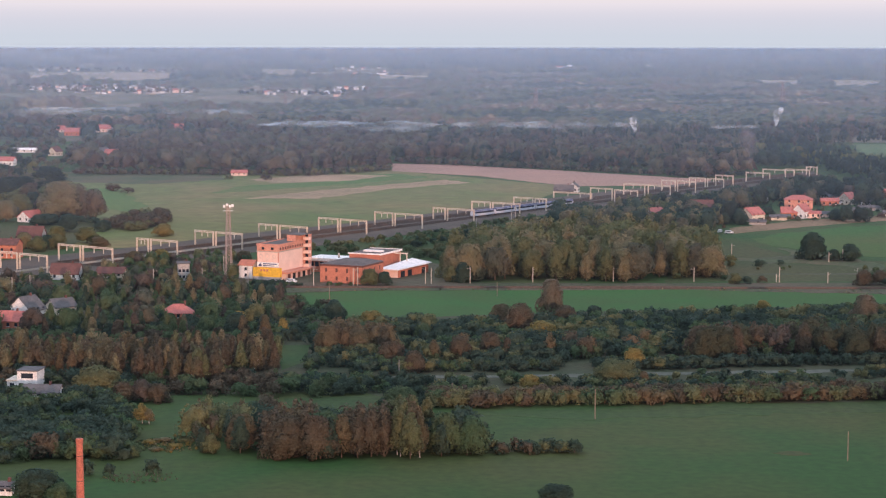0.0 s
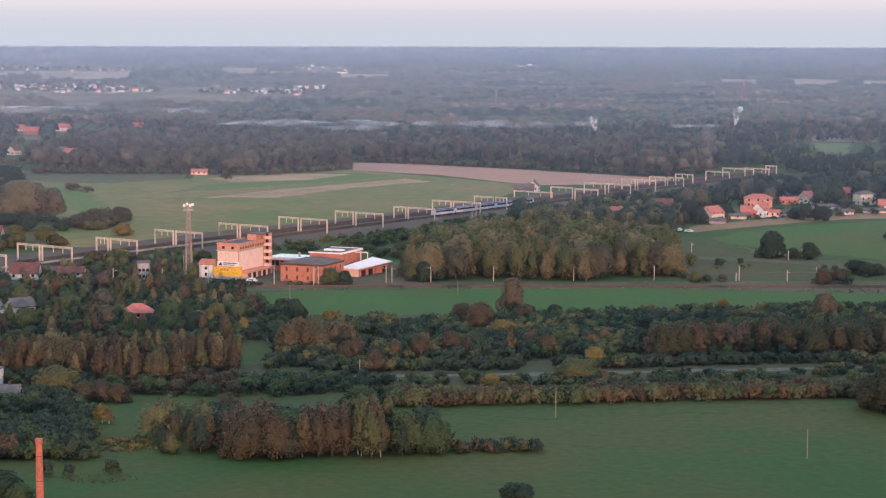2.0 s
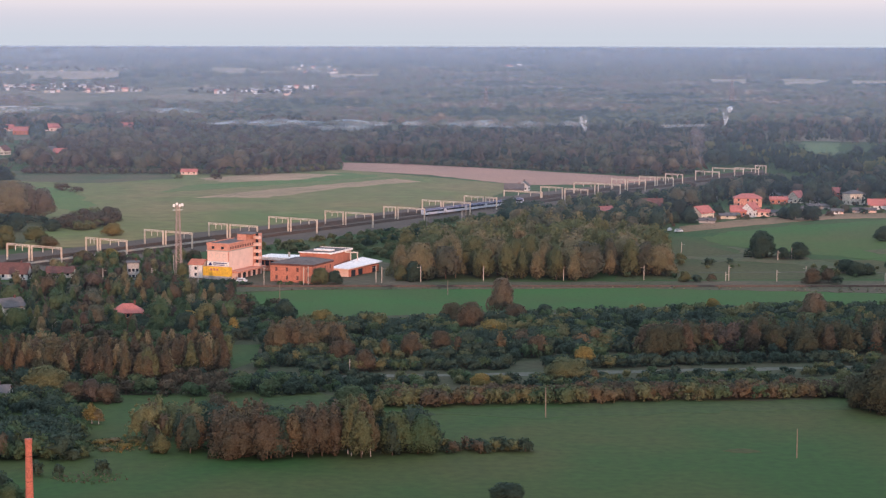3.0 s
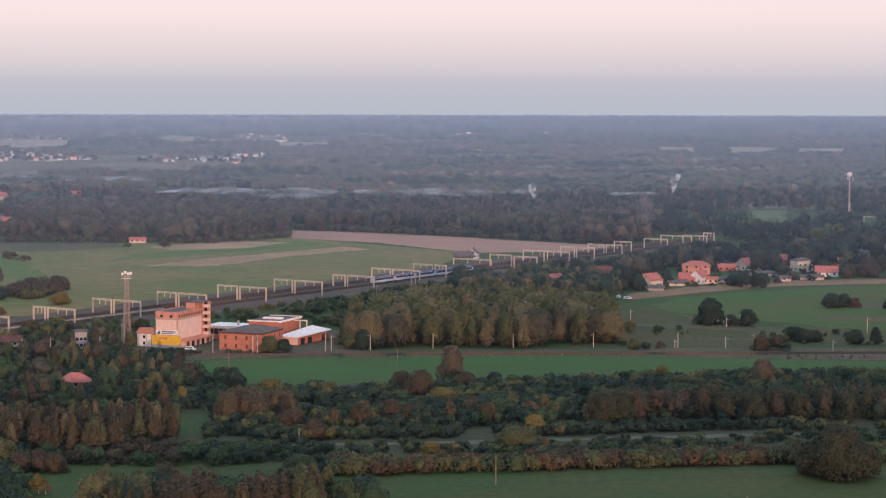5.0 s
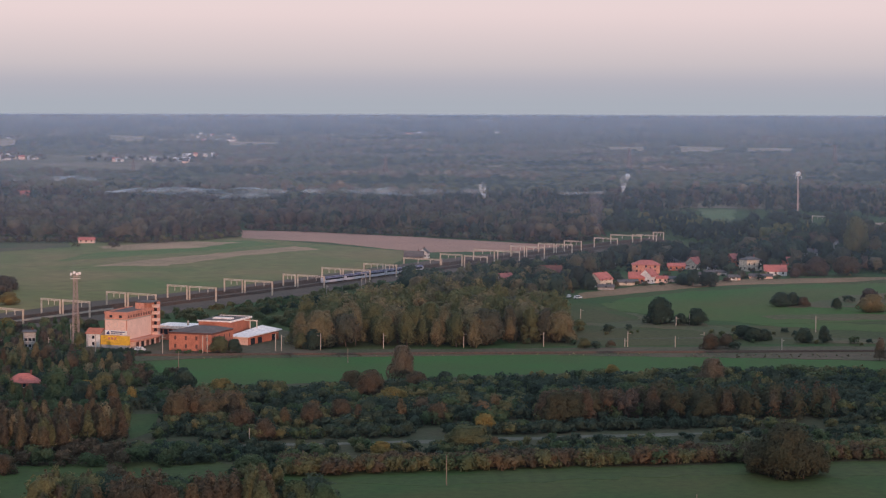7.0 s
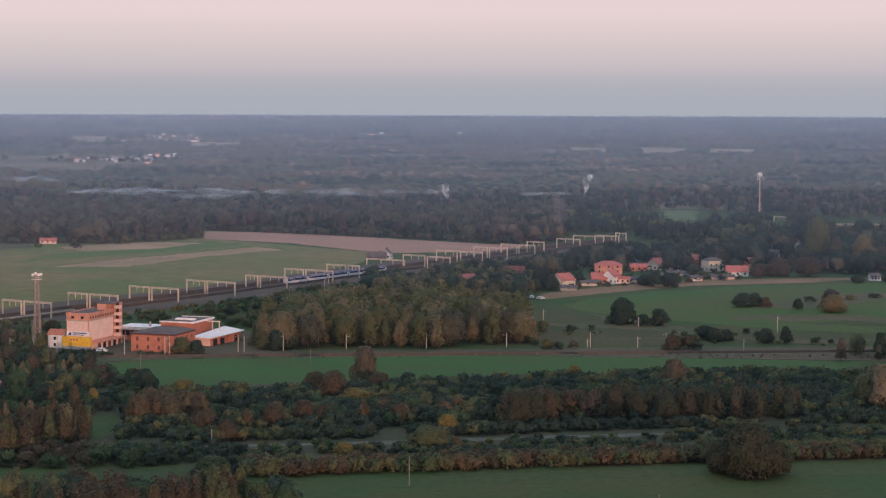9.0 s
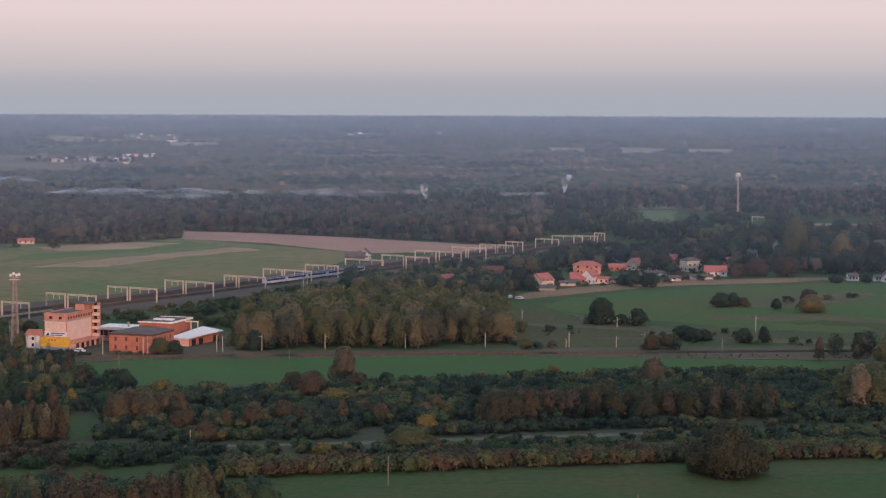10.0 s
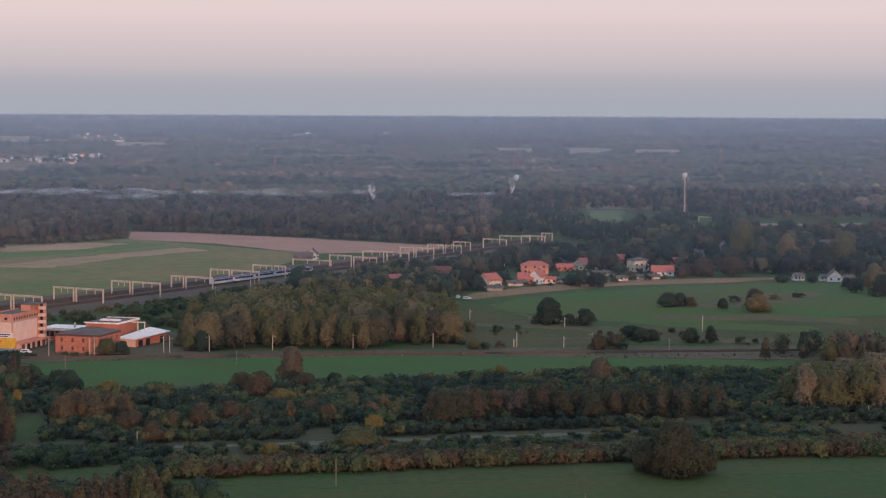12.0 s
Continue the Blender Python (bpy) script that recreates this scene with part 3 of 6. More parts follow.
def pylon(x, y, height):
    h = place("power_pylon", x, y, 10, "steel lattice power pylon over the woods", "pylon", "pylons of the power line")
    s = height / 50
    for sx in (-1, 1):
        for sy in (-1, 1):
            bm = bmesh.new()
            rod(bm, (5 * s * sx, 5 * s * sy, -1), (0.8 * s * sx, 0.8 * s * sy, height), 0.55 * s, 4)
            part("leg", bm, PALESTEEL, h)
    bm = bmesh.new()
    for i in range(9):
        a, b = 5 - 4.2 * i / 9, 5 - 4.2 * (i + 1) / 9
        z0, z1 = height * i / 9, height * (i + 1) / 9
        for k in range(4):
            c = [(-1, -1), (1, -1), (1, 1), (-1, 1)]
            (ux, uy), (vx, vy) = c[k], c[(k + 1) % 4]
            rod(bm, (a * s * ux, a * s * uy, z0), (b * s * vx, b * s * vy, z1), 0.22 * s, 4)
            rod(bm, (a * s * vx, a * s * vy, z0), (b * s * ux, b * s * uy, z1), 0.22 * s, 4)
    part("bracing", bm, PALESTEEL, h)
    for z, w in ((0.98, 9), (0.8, 12)):
        bm = bmesh.new()
        rod(bm, (-w * s, 0, height * z), (w * s, 0, height * z), 0.5 * s, 4)
        part("crossarm", bm, PALESTEEL, h)


pylon(122, 2639, 37.3)
pylon(471, 2780, 41.5)
pylon(850, 3090, 36.2)
pylon(-209, 2649, 31.6)


def brick_chimney():
    h = place("brick_chimney", -71.3, 385.9, 0, "tall round red brick factory chimney", "chimney")
    bm = bmesh.new()
    rod(bm, (0, 0, -0.5), (0, 0, 26.4), 1.0, 20, 0.62)
    part("shaft", bm, CHIMNEY_BRICK, h)
    bm = bmesh.new()
    rod(bm, (0, 0, 25.5), (0, 0, 26.5), 0.72, 20, 0.74)
    part("crown_ring", bm, CHIMNEY_BRICK, h)
    for z in (6, 12, 18, 23):
        bm = bmesh.new()
        r = 1.0 - 0.38 * z / 26.4 + 0.02
        rod(bm, (0, 0, z), (0, 0, z + 0.12), r, 20)
        part("iron_band", bm, BROWNROOF, h)


brick_chimney()


def pole(x, y, height, material, label, arm=0.0, r=0.12, group="", name="utility_pole"):
    h = place(name, x, y, 0, label, "pole", group)
    bm = bmesh.new()
    rod(bm, (0, 0, -0.4), (0, 0, height), r * 1.25, 8, r)
    part("shaft", bm, material, h)
    if arm:
        boxes("crossarm", material, h, (-arm / 2, arm / 2, -0.08, 0.08, height - 1.0, height - 0.8))
        for s in (-1, 0, 1):
            boxes("insulator", WHITE, h, (s * arm * 0.42 - 0.06, s * arm * 0.42 + 0.06, -0.06, 0.06, height - 0.8, height - 0.45))


def line_mast(x, y, height, side):
    """A concrete mast of the single-track line with its bracket arm."""
    h = place("catenary_mast", x, y, 0, "pale concrete overhead-line mast with bracket beside the track", "mast", "masts of the single-track line")
    boxes("shaft", CONCRETE, h, (-0.17, 0.17, -0.16, 0.16, -0.3, height))
    bm = bmesh.new()
    rod(bm, (0, 0, height - 1.0), (side * 1.5, 0.6, height - 0.9), 0.045, 5)
    part("bracket", bm, STEEL, h)


for x, y, height, side in [
    (-82.3, 837.5, 8.5, 1), (-54.6, 837.7, 8.0, 1), (-38.0, 839.7, 7.5, 1), (-36.1, 839.7, 7.8, -1), (-34.0, 845.6, 6.8, 1), (-7.5, 845.8, 7.4, -1), (-5.0, 845.8, 7.0, 1),
    (11.6, 847.9, 7.2, -1), (38.6, 852.0, 6.6, 1), (73.3, 854.2, 6.6, 1), (108.1, 854.5, 6.4, -1), (143.3, 852.8, 3.6, 1), (144.6, 852.8, 6.6, 1), (164.7, 849.0, 5.0, 1),
    (176.9, 847.1, 6.8, -1), (208.5, 836.7, 5.0, 1), (-163.0, 821.9, 8.0, 1), (-167.3, 803.7, 8.6, 1), (-172.7, 794.9, 9.0, 1), (-121.3, 831.5, 8.0, 1), (-104.0, 857.0, 5.2, 1),
    (-98.6, 892.6, 7.0, 1), (240.8, 903.0, 7.5, 1), (188.3, 935.8, 5.4, 1), (180.9, 931.0, 4.6, 1), (140.2, 964.9, 5.0, 1), (36.8, 1070.8, 12.0, 1), (39.2, 1077.1, 14.0, -1),
    (17.6, 1052.2, 9.5, 1), (59.4, 1083.6, 6.0, 1), (78.4, 1077.4, 5.0, 1)]:
    line_mast(x, y, height, side)
pole(42.0, 543.6, 8.3, TIMBER, "bare timber utility pole on the meadow")
pole(100.8, 489.2, 7.4, TIMBER, "bare timber utility pole on the meadow")
pole(-13.7, 616.5, 4.6, CONCRETE, "short pale concrete pole in the shrubs")
pole(2.7, 575.4, 4.5, TIMBER, "timber pole beside the hedge")
pole(-45.1, 787.2, 7.5, TIMBER, "double timber pole on the field's edge")
pole(22.0, 805.0, 6.0, TIMBER, "thin timber pole on the crop field")
pole(229.7, 644.1, 4.6, CONCRETE, "pale concrete pole beyond the hedge")

# ---- railway ----
AX = Vector((0.59, 0.807))
RAIL_TURN = math.degrees(math.atan2(AX.y, AX.x)) - 90
A0 = Vector((-55.9, 1070.0))


def on_rail(s, off):
    p = A0 + AX * s + Vector((AX.y, -AX.x)) * off
    return p.x, p.y


def gantry(x, y, left, right, height=8.2, double=True):
    h = place("overhead_line_gantry", x, y, RAIL_TURN, "pale portal gantry carrying the overhead line across the tracks", "gantry", "gantries over the railway yard")
    posts = ([-left] if left else []) + ([-0.9, 0.9] if double and left and right else [0.0]) + ([right] if right else [])
    for u in posts:
        bm = bmesh.new()
        for du in (-0.22, 0.22):
            for dv in (-0.22, 0.22):
                box(bm, u + du - 0.09, u + du + 0.09, dv - 0.09, dv + 0.09, -0.3, height)
        for i in range(9):
            z = height * i / 9
            for dv in (-0.22, 0.22):
                rod(bm, (u - 0.22, dv, z), (u + 0.22, dv, z + height / 9), 0.05, 4)
        part("post", bm, STEEL, h)
    for a, b in ([(-left, -0.9 if right else 0.0)] if left else []) + ([(0.9 if left else 0.0, right)] if right else []):
        bm = bmesh.new()
        for z in (height - 0.75, height):
            for dv in (-0.25, 0.25):
                box(bm, a - 0.3, b + 0.3, dv - 0.08, dv + 0.08, z - 0.08, z + 0.08)
        n = max(4, int((b - a) / 1.2))
        for i in range(n):
            u0, u1 = a + (b - a) * i / n, a + (b - a) * (i + 1) / n
            for dv in (-0.25, 0.25):
                rod(bm, (u0, dv, height - 0.75), (u1, dv, height), 0.05, 4)
                rod(bm, (u1, dv, height - 0.75), (u0, dv, height), 0.05, 4)
        part("beam", bm, STEEL, h)
        for i in range(2):
            u = a + (b - a) * (0.38 + 0.32 * i)
            boxes("drop_bracket", STEEL, h, (u - 0.14, u + 0.14, -0.14, 0.14, height - 3.0, height - 0.75))


for x, y, left, right, height in [
    (-191.6, 896.2, 12, 18.7, 7.8), (-168.4, 925.9, 15.4, 20.2, 8.0), (-141.4, 957.6, 8.5, 18.3, 8.0),
    (-114.2, 994.1, 13.3, 18.4, 8.0), (-85.5, 1033.6, 13.5, 19.4, 7.6), (-55.9, 1070.0, 14.2, 18.8, 7.6),
    (-27.2, 1102.3, 13.4, 19.6, 7.9), (1.9, 1140.1, 9.3, 19.3, 7.4), (28.7, 1176.8, 14.3, 20.0, 7.8),
    (55.3, 1211.9, 14.8, 8.9, 7.4), (96.1, 1288.4, 29.2, 0, 4.2), (108.5, 1279.6, 16.3, 0, 8.0), (123.2, 1262.3, 16.9, 0, 8.0),
    (135.5, 1316.4, 18.7, 0, 8.0), (149.0, 1307.2, 19.3, 0, 7.8), (158.6, 1355.2, 11.6, 14.7, 7.8),
    (183.7, 1391.2, 13.5, 13.5, 7.0), (203.8, 1402.0, 13.6, 0, 8.0), (235.9, 1440.5, 19.0, 0, 7.2), (258.5, 1469.4, 25.3, 0, 7.4),
    (255.2, 1487.0, 0, 19.6, 7.2), (277.5, 1523.9, 0, 8.8, 6.6), (456.4, 1728.7, 0, 13.1, 7.4)]:
    gantry(x, y, left, right, height)


def rails():
    for off in (-14.5, -9.5, -4.5, 4.5, 9.5):
        top = new("railway_track")
        top.matrix_basis = pose(*on_rail(-150, off), 0.25, 0, 0, RAIL_TURN)
        tagged(top, "rusty railway track on brown ballast", "railway track", "tracks of the yard", kind="structure")
        for u in (-0.72, 0.72):
            boxes("rail", RAIL, top, (u - 0.06, u + 0.06, -40, 720, 0.12, 0.32))
        boxes("sleeper_bed", BALLAST, top, (-1.3, 1.3, -40, 720, -0.1, 0.1))
    top = new("platform")
    top.matrix_basis = pose(*on_rail(-190, -1.5), 0.2, 0, 0, RAIL_TURN)
    tagged(top, "long low pale concrete railway platform", "platform", kind="structure")
    boxes("platform_edge", CONCRETE, top, (1.2, 1.6, -110, 130, -0.3, 0.7))
    boxes("platform_deck", BALLAST, top, (-1.6, 1.2, -110, 130, -0.3, 0.66))
    line = new("railway_track")
    line.matrix_basis = pose(-86.5, 833.6, 0.3, 0, 0, -0.6)
    tagged(line, "rusty single railway track on its bank", "railway track", kind="structure")
    for v in (-0.72, 0.72):
        boxes("rail", RAIL, line, (-60, 430, v - 0.06, v + 0.06, 0.2, 0.42))
    boxes("ballast_bed", BALLAST, line, (-60, 430, -1.7, 1.7, -0.2, 0.2))


rails()


def train():
    x, y = on_rail(114, 6.9)
    h = new("electric_train")
    h.matrix_basis = pose(x, y, 0.5, 0, 0, RAIL_TURN)
    tagged(h, "blue and white electric passenger train on the railway", "train")
    for i in range(5):
        v0 = i * 21.6
        bm = bmesh.new()
        box(bm, -1.4, 1.4, v0, v0 + 21.0, 0.5, 3.3)
        bmesh.ops.bevel(bm, geom=bm.edges[:], offset=0.25, segments=2, affect="EDGES")
        car = part("carriage", bm, SILVER, h)
        boxes("window_band", GLASS, car, (-1.43, 1.43, v0 + 1.2, v0 + 19.8, 1.9, 2.7))
        boxes("blue_stripe", BLUE, car, (-1.42, 1.42, v0 + 0.4, v0 + 20.6, 2.75, 3.1))
        bm = bmesh.new()
        box(bm, -1.3, 1.3, v0 + 0.3, v0 + 20.7, 3.25, 3.75)
        bmesh.ops.bevel(bm, geom=bm.edges[:], offset=0.2, segments=1, affect="EDGES")
        part("roof", bm, BLUE, car, "dark blue roof")
        for v in (v0 + 3.2, v0 + 17.8):
            boxes("bogie", BLACK, car, (-1.2, 1.2, v - 1.6, v + 1.6, -0.35, 0.55))


train()

# ---- houses ----
HG = "houses of the village"
for x, y, w, d, eave, rise, turn, wall, roof, label in [
    (-154.8, 737.1, 8.5, 11.0, 4.2, 4.6, 60, WHITE, GREYROOF, "white house with a steep grey roof"), (-156.0, 716.8, 9.0, 8.0, 3.0, 3.0, -10, BRICK, TILES, "brick house with an orange-red roof"),
    (-145.1, 752.4, 9.0, 8.0, 3.2, 2.8, 40, CREAM, GREYROOF, "cream house with a grey roof"), (-163.6, 862.6, 12.6, 8.0, 2.8, 4.0, -6, WHITE, BROWNROOF, "white single-storey house with a brown roof"),
    (-145.0, 868.9, 12.0, 7.0, 2.2, 2.2, -6, CREAM, BROWNROOF, "long low cream house with a brown roof"), (-99.1, 740.5, 11.5, 9.0, 2.4, 3.2, 10, BRICK, TILES, "house with a hipped red tiled roof among trees"),
    (-234.8, 1134.3, 13.0, 9.0, 2.8, 3.4, 60, WHITE, TILES, "white house with a red roof beside the meadow"), (-208.6, 947.1, 14.0, 9.0, 6.5, 2.5, -8, BRICK, BROWNROOF, "tall brick house in the evening sun"),
    (-211.3, 1021.0, 13.0, 9.0, 3.0, 5.0, -8, GREYWALL, BROWNROOF, "grey house with a dark brown roof"), (-117.0, 575.8, 11.0, 7.0, 2.0, 1.8, -4, WHITE, GREYROOF, "low white outbuilding with a grey roof"),
    (-101.1, 452.5, 4.5, 4.0, 1.8, 1.0, -4, WHITE, GREYROOF, "small pale garden hut in bushes"), (-112.3, 858.9, 5.0, 5.0, 7.5, 0.6, 10, GREYWALL, GREYROOF, "narrow grey signal house"),
    (176.5, 1138.2, 11.0, 10.0, 4.4, 3.6, 40, CREAM, TILES, "cream house with a red roof in the sun"), (171.7, 1145.3, 7.0, 7.0, 3.0, 2.2, 0, BRICK, TILES, "small brick house with a red roof"),
    (219.4, 1229.7, 17.0, 11.0, 5.2, 2.8, -8, SALMON, TILES, "large salmon-pink house with a broad hipped red roof"), (208.8, 1160.0, 9.5, 8.0, 4.4, 3.8, 55, WHITE, TILES, "white-gabled house with a red roof"),
    (201.5, 1160.0, 9.0, 7.0, 3.4, 3.0, -5, BRICK, TILES, "low brick house with a red roof"), (215.4, 1160.1, 9.0, 5.0, 2.8, 1.2, -5, PLASTER, TILES, "low pink outbuilding beside the house"),
    (254.9, 1255.1, 10.0, 8.0, 4.0, 3.6, 50, CREAM, TILES, "cream house with a red roof in the sun"), (241.9, 1246.5, 11.0, 6.0, 3.0, 1.6, -5, BRICK, TILES, "long low orange-brick building"),
    (261.4, 1230.1, 4.0, 4.0, 3.4, 1.0, 0, WHITE, GREYROOF, "small white building with grey roof"), (122.3, 1152.0, 11.0, 8.0, 3.2, 3.4, 40, WHITE, TILES, "white house with a red roof"),
    (156.6, 1205.0, 13.0, 9.0, 2.6, 4.2, -5, GREYWALL, BROWNROOF, "grey house with a dark brown roof"), (286.1, 1279.0, 8.5, 8.0, 5.0, 3.0, 30, BRICK, TILES, "brick house with a red roof"),
    (288.7, 1243.1, 11.0, 9.0, 7.0, 2.0, 20, CREAM, GREYROOF, "tall cream house with a hipped grey roof"), (296.2, 1208.7, 13.5, 9.0, 2.8, 3.4, -8, WHITE, TILES, "long white house with a red roof"),
    (357.2, 1357.5, 10.0, 7.0, 3.0, 1.6, -8, WHITE, GREYROOF, "low white building among trees"), (379.4, 1371.9, 8.5, 8.0, 5.2, 5.0, 70, GREYWALL, GREYROOF, "grey house with a steep gable"),
    (371.4, 1171.1, 6.0, 6.0, 2.8, 1.6, 0, WHITE, GREYROOF, "small white house with grey roof"), (391.0, 1161.9, 9.5, 9.0, 3.0, 4.0, 78, WHITE, GREYROOF, "white gabled house with a dark roof"),
    (386.4, 1166.1, 6.0, 5.0, 2.4, 1.4, 0, WHITE, GREYROOF, "low white outbuilding beside the house"), (400.9, 1165.1, 6.0, 5.0, 2.2, 1.2, 0, WHITE, GREYROOF, "low white outbuilding beside the house"),
    (474.9, 1433.3, 16.0, 10.0, 3.5, 3.0, 0, GREYWALL, GREYROOF, "large grey barn among trees"), (447.8, 1367.7, 5.0, 5.0, 4.0, 2.0, 60, WHITE, GREYROOF, "white gabled cottage among trees"),
    (-342.1, 1762.0, 9.0, 9.0, 4.0, 4.0, 60, CREAM, BROWNROOF, "sunlit cream gabled house"), (-393.0, 2125.5, 16.0, 12.0, 4.0, 4.0, -8, BRICK, TILES, "house with a red roof in the woods"),
    (-421.2, 2200.7, 10.0, 9.0, 3.0, 4.0, 30, PLASTER, TILES, "house with a red roof in the woods"), (-372.8, 2201.6, 18.0, 10.0, 4.0, 4.0, -8, PLASTER, TILES, "house with a red roof in the woods"),
    (-286.0, 1729.8, 13.0, 10.0, 4.0, 3.5, -8, BRICK, TILES, "brick house with a red roof"), (-304.2, 1779.5, 12.0, 8.0, 3.5, 3.0, -8, WHITE, GREYROOF, "white house with a grey roof"),
    (-356.3, 1629.7, 14.0, 9.0, 4.0, 3.0, -8, WHITE, TILES, "white house with a red roof"), (-379.2, 1813.3, 20.0, 8.0, 2.5, 1.6, -4, WHITE, TIN, "long low white greenhouse"),
    (-154.3, 1512.3, 12.0, 6.0, 2.4, 1.8, -4, PLASTER, TILES, "low pink shed beside the meadow"), (-295.6, 2229.5, 13.0, 10.0, 4.0, 4.0, -8, BRICK, TILES, "house with a red roof in the woods"),
    (81.8, 1349.4, 13.0, 9.0, 1.8, 3.4, -6, ROOFING, ROOFING, "dark barn with a dark grey roof"), (88.7, 1354.5, 7.0, 7.0, 3.6, 3.0, 75, WHITE, GREYROOF, "white gabled cottage beside the barn"),
]:
    house(x, y, w, d, eave, rise, turn, wall, roof, label, group=HG, hipped="hipped" in label)


for x, y, w, dd, e, wall, label in [
    (196.5, 1149.6, 8.0, 4.0, 1.8, CREAM, "low cream garden shed"), (176.6, 1118.8, 9.0, 4.0, 1.6, GREYWALL, "low grey shed beside the house"), (221.5, 1166.5, 9.0, 4.5, 2.0, PLASTER, "low pink garage by the field"),
    (247.4, 1254.6, 8.0, 5.0, 2.4, WHITE, "small white garage among trees"), (263.8, 1244.8, 5.0, 4.0, 3.0, WHITE, "small white tower-like shed"), (260.2, 1211.2, 12.0, 5.0, 1.8, GREYWALL, "long grey shed behind the hedge"),
    (262.2, 1175.1, 5.0, 4.0, 2.0, WHITE, "small white garden shed"), (281.7, 1185.4, 14.0, 4.0, 1.6, PLASTER, "long low pink garage row"), (322.7, 1285.8, 6.0, 5.0, 4.0, BRICK, "small brick house among trees"),
    (402.1, 1365.2, 4.0, 4.0, 3.0, WHITE, "small white shed among trees"), (100.2, 1181.3, 7.0, 5.0, 2.4, GREYWALL, "grey railway hut beside the tracks"), (58.4, 1077.2, 6.0, 4.0, 2.0, WHITE, "small white railway hut"),
    (206.5, 1279.0, 4.0, 4.5, 3.4, WHITE, "small white outbuilding among the gardens"), (251.3, 1309.3, 6.0, 4.5, 2.6, WHITE, "small white outbuilding among the gardens"), (252.2, 1290.5, 5.0, 4.5, 2.2, WHITE, "small white outbuilding among the gardens"), (264.2, 1245.3, 6.0, 4.5, 3.0, WHITE, "small white outbuilding among the gardens"), (259.6, 1211.9, 14.0, 4.5, 1.8, GREYWALL, "long low grey shed among the gardens"), (192.7, 1146.0, 9.0, 4.5, 1.8, CREAM, "low cream shed among the gardens"), (176.8, 1118.4, 9.0, 4.5, 1.6, GREYWALL, "long low grey shed among the gardens"), (360.4, 1374.4, 10.0, 4.5, 3.0, WHITE, "small white outbuilding among the gardens"), (404.6, 1372.4, 4.0, 4.5, 2.6, WHITE, "small white outbuilding among the gardens"), (263.3, 1176.0, 7.0, 4.5, 1.6, PLASTER, "low pink garage by the field"), (244.1, 1196.6, 6.0, 4.5, 1.8, CREAM, "low cream shed among the gardens"), (250.1, 1259.0, 7.0, 4.5, 3.0, CREAM, "low cream shed among the gardens")]:
    house(x, y, w, dd, e, 1.2, -6, wall, GREYROOF if wall != BRICK else TILES, label, 1, "shed", False)


def flat_villa():
    GARDENS.append((-125.8, 587.0, 12, 8))
    h = place("house", -125.8, 587.0, -6, "modern white flat-roofed house with a terrace", "house", HG)
    boxes("wall", WHITE, h, (-4.0, 5.0, 0, 8, -0.4, 3.0), (-1.0, 5.0, 0.5, 8, 3.0, 5.8))
    boxes("roof", GREYROOF, h, (-1.3, 5.3, 0.2, 8.3, 5.8, 6.1))
    boxes("terrace", CREAM, h, (-4.3, -1.0, -0.2, 8, 3.0, 3.25))
    for i in range(3):
        boxes("window", GLASS, h, (-3.2 + 2.8 * i, -1.8 + 2.8 * i, -0.05, 0.1, 0.7, 2.3))
    boxes("window", GLASS, h, (0.2, 3.8, 0.45, 0.6, 3.7, 5.2))


flat_villa()

# ---- plants ----


def round_net(level):
    """Directions and triangles of a ball of 80 or 320 faces."""
    bm = bmesh.new()
    bmesh.ops.create_icosphere(bm, subdivisions=level, radius=1)
    bm.verts.ensure_lookup_table()
    dirs = np.array([v.co[:] for v in bm.verts])
    tris = np.array([[v.index for v in f.verts] for f in bm.faces])
    bm.free()
    return dirs, tris


NETS = {level: round_net(level) for level in (2, 3)}


def inner_mass(cent, rad, stretch, cz, level, fill):
    """The dense twigs behind the leaves: a lumpy body just inside the lobes."""
    dirs, tris = NETS[level]
    c = (cent - np.array((0, 0, cz))) / stretch
    u = dirs / stretch
    un = u / np.linalg.norm(u, axis=1)[:, None]
    along = un @ c.T
    inside_ = rad[None] ** 2 - ((c ** 2).sum(axis=1)[None] - along ** 2)
    far = np.where(inside_ > 0, along + np.sqrt(np.maximum(inside_, 0)), 0.25 * rad.max())
    p = un * (fill * far.max(axis=1) * (1 + 0.06 * np.sin(17 * dirs[:, 0] + 23 * dirs[:, 1]) * np.sin(19 * dirs[:, 2])))[:, None] * stretch + np.array((0, 0, cz))
    p[:, 2] = np.maximum(p[:, 2], 0.05)
    tris = tris[dirs[tris].mean(axis=1)[:, 2] > -0.5]
    face = np.cross(p[tris[:, 1]] - p[tris[:, 0]], p[tris[:, 2]] - p[tris[:, 0]])
    nrm = np.zeros_like(p)
    for k in range(3):
        np.add.at(nrm, tris[:, k], face)
    nrm = nrm / (np.linalg.norm(nrm, axis=1)[:, None] + 1e-9) * 0.45 + dirs * 0.75
    nrm /= np.linalg.norm(nrm, axis=1)[:, None]
    return np.concatenate([p[tris], nrm[tris]], axis=1)


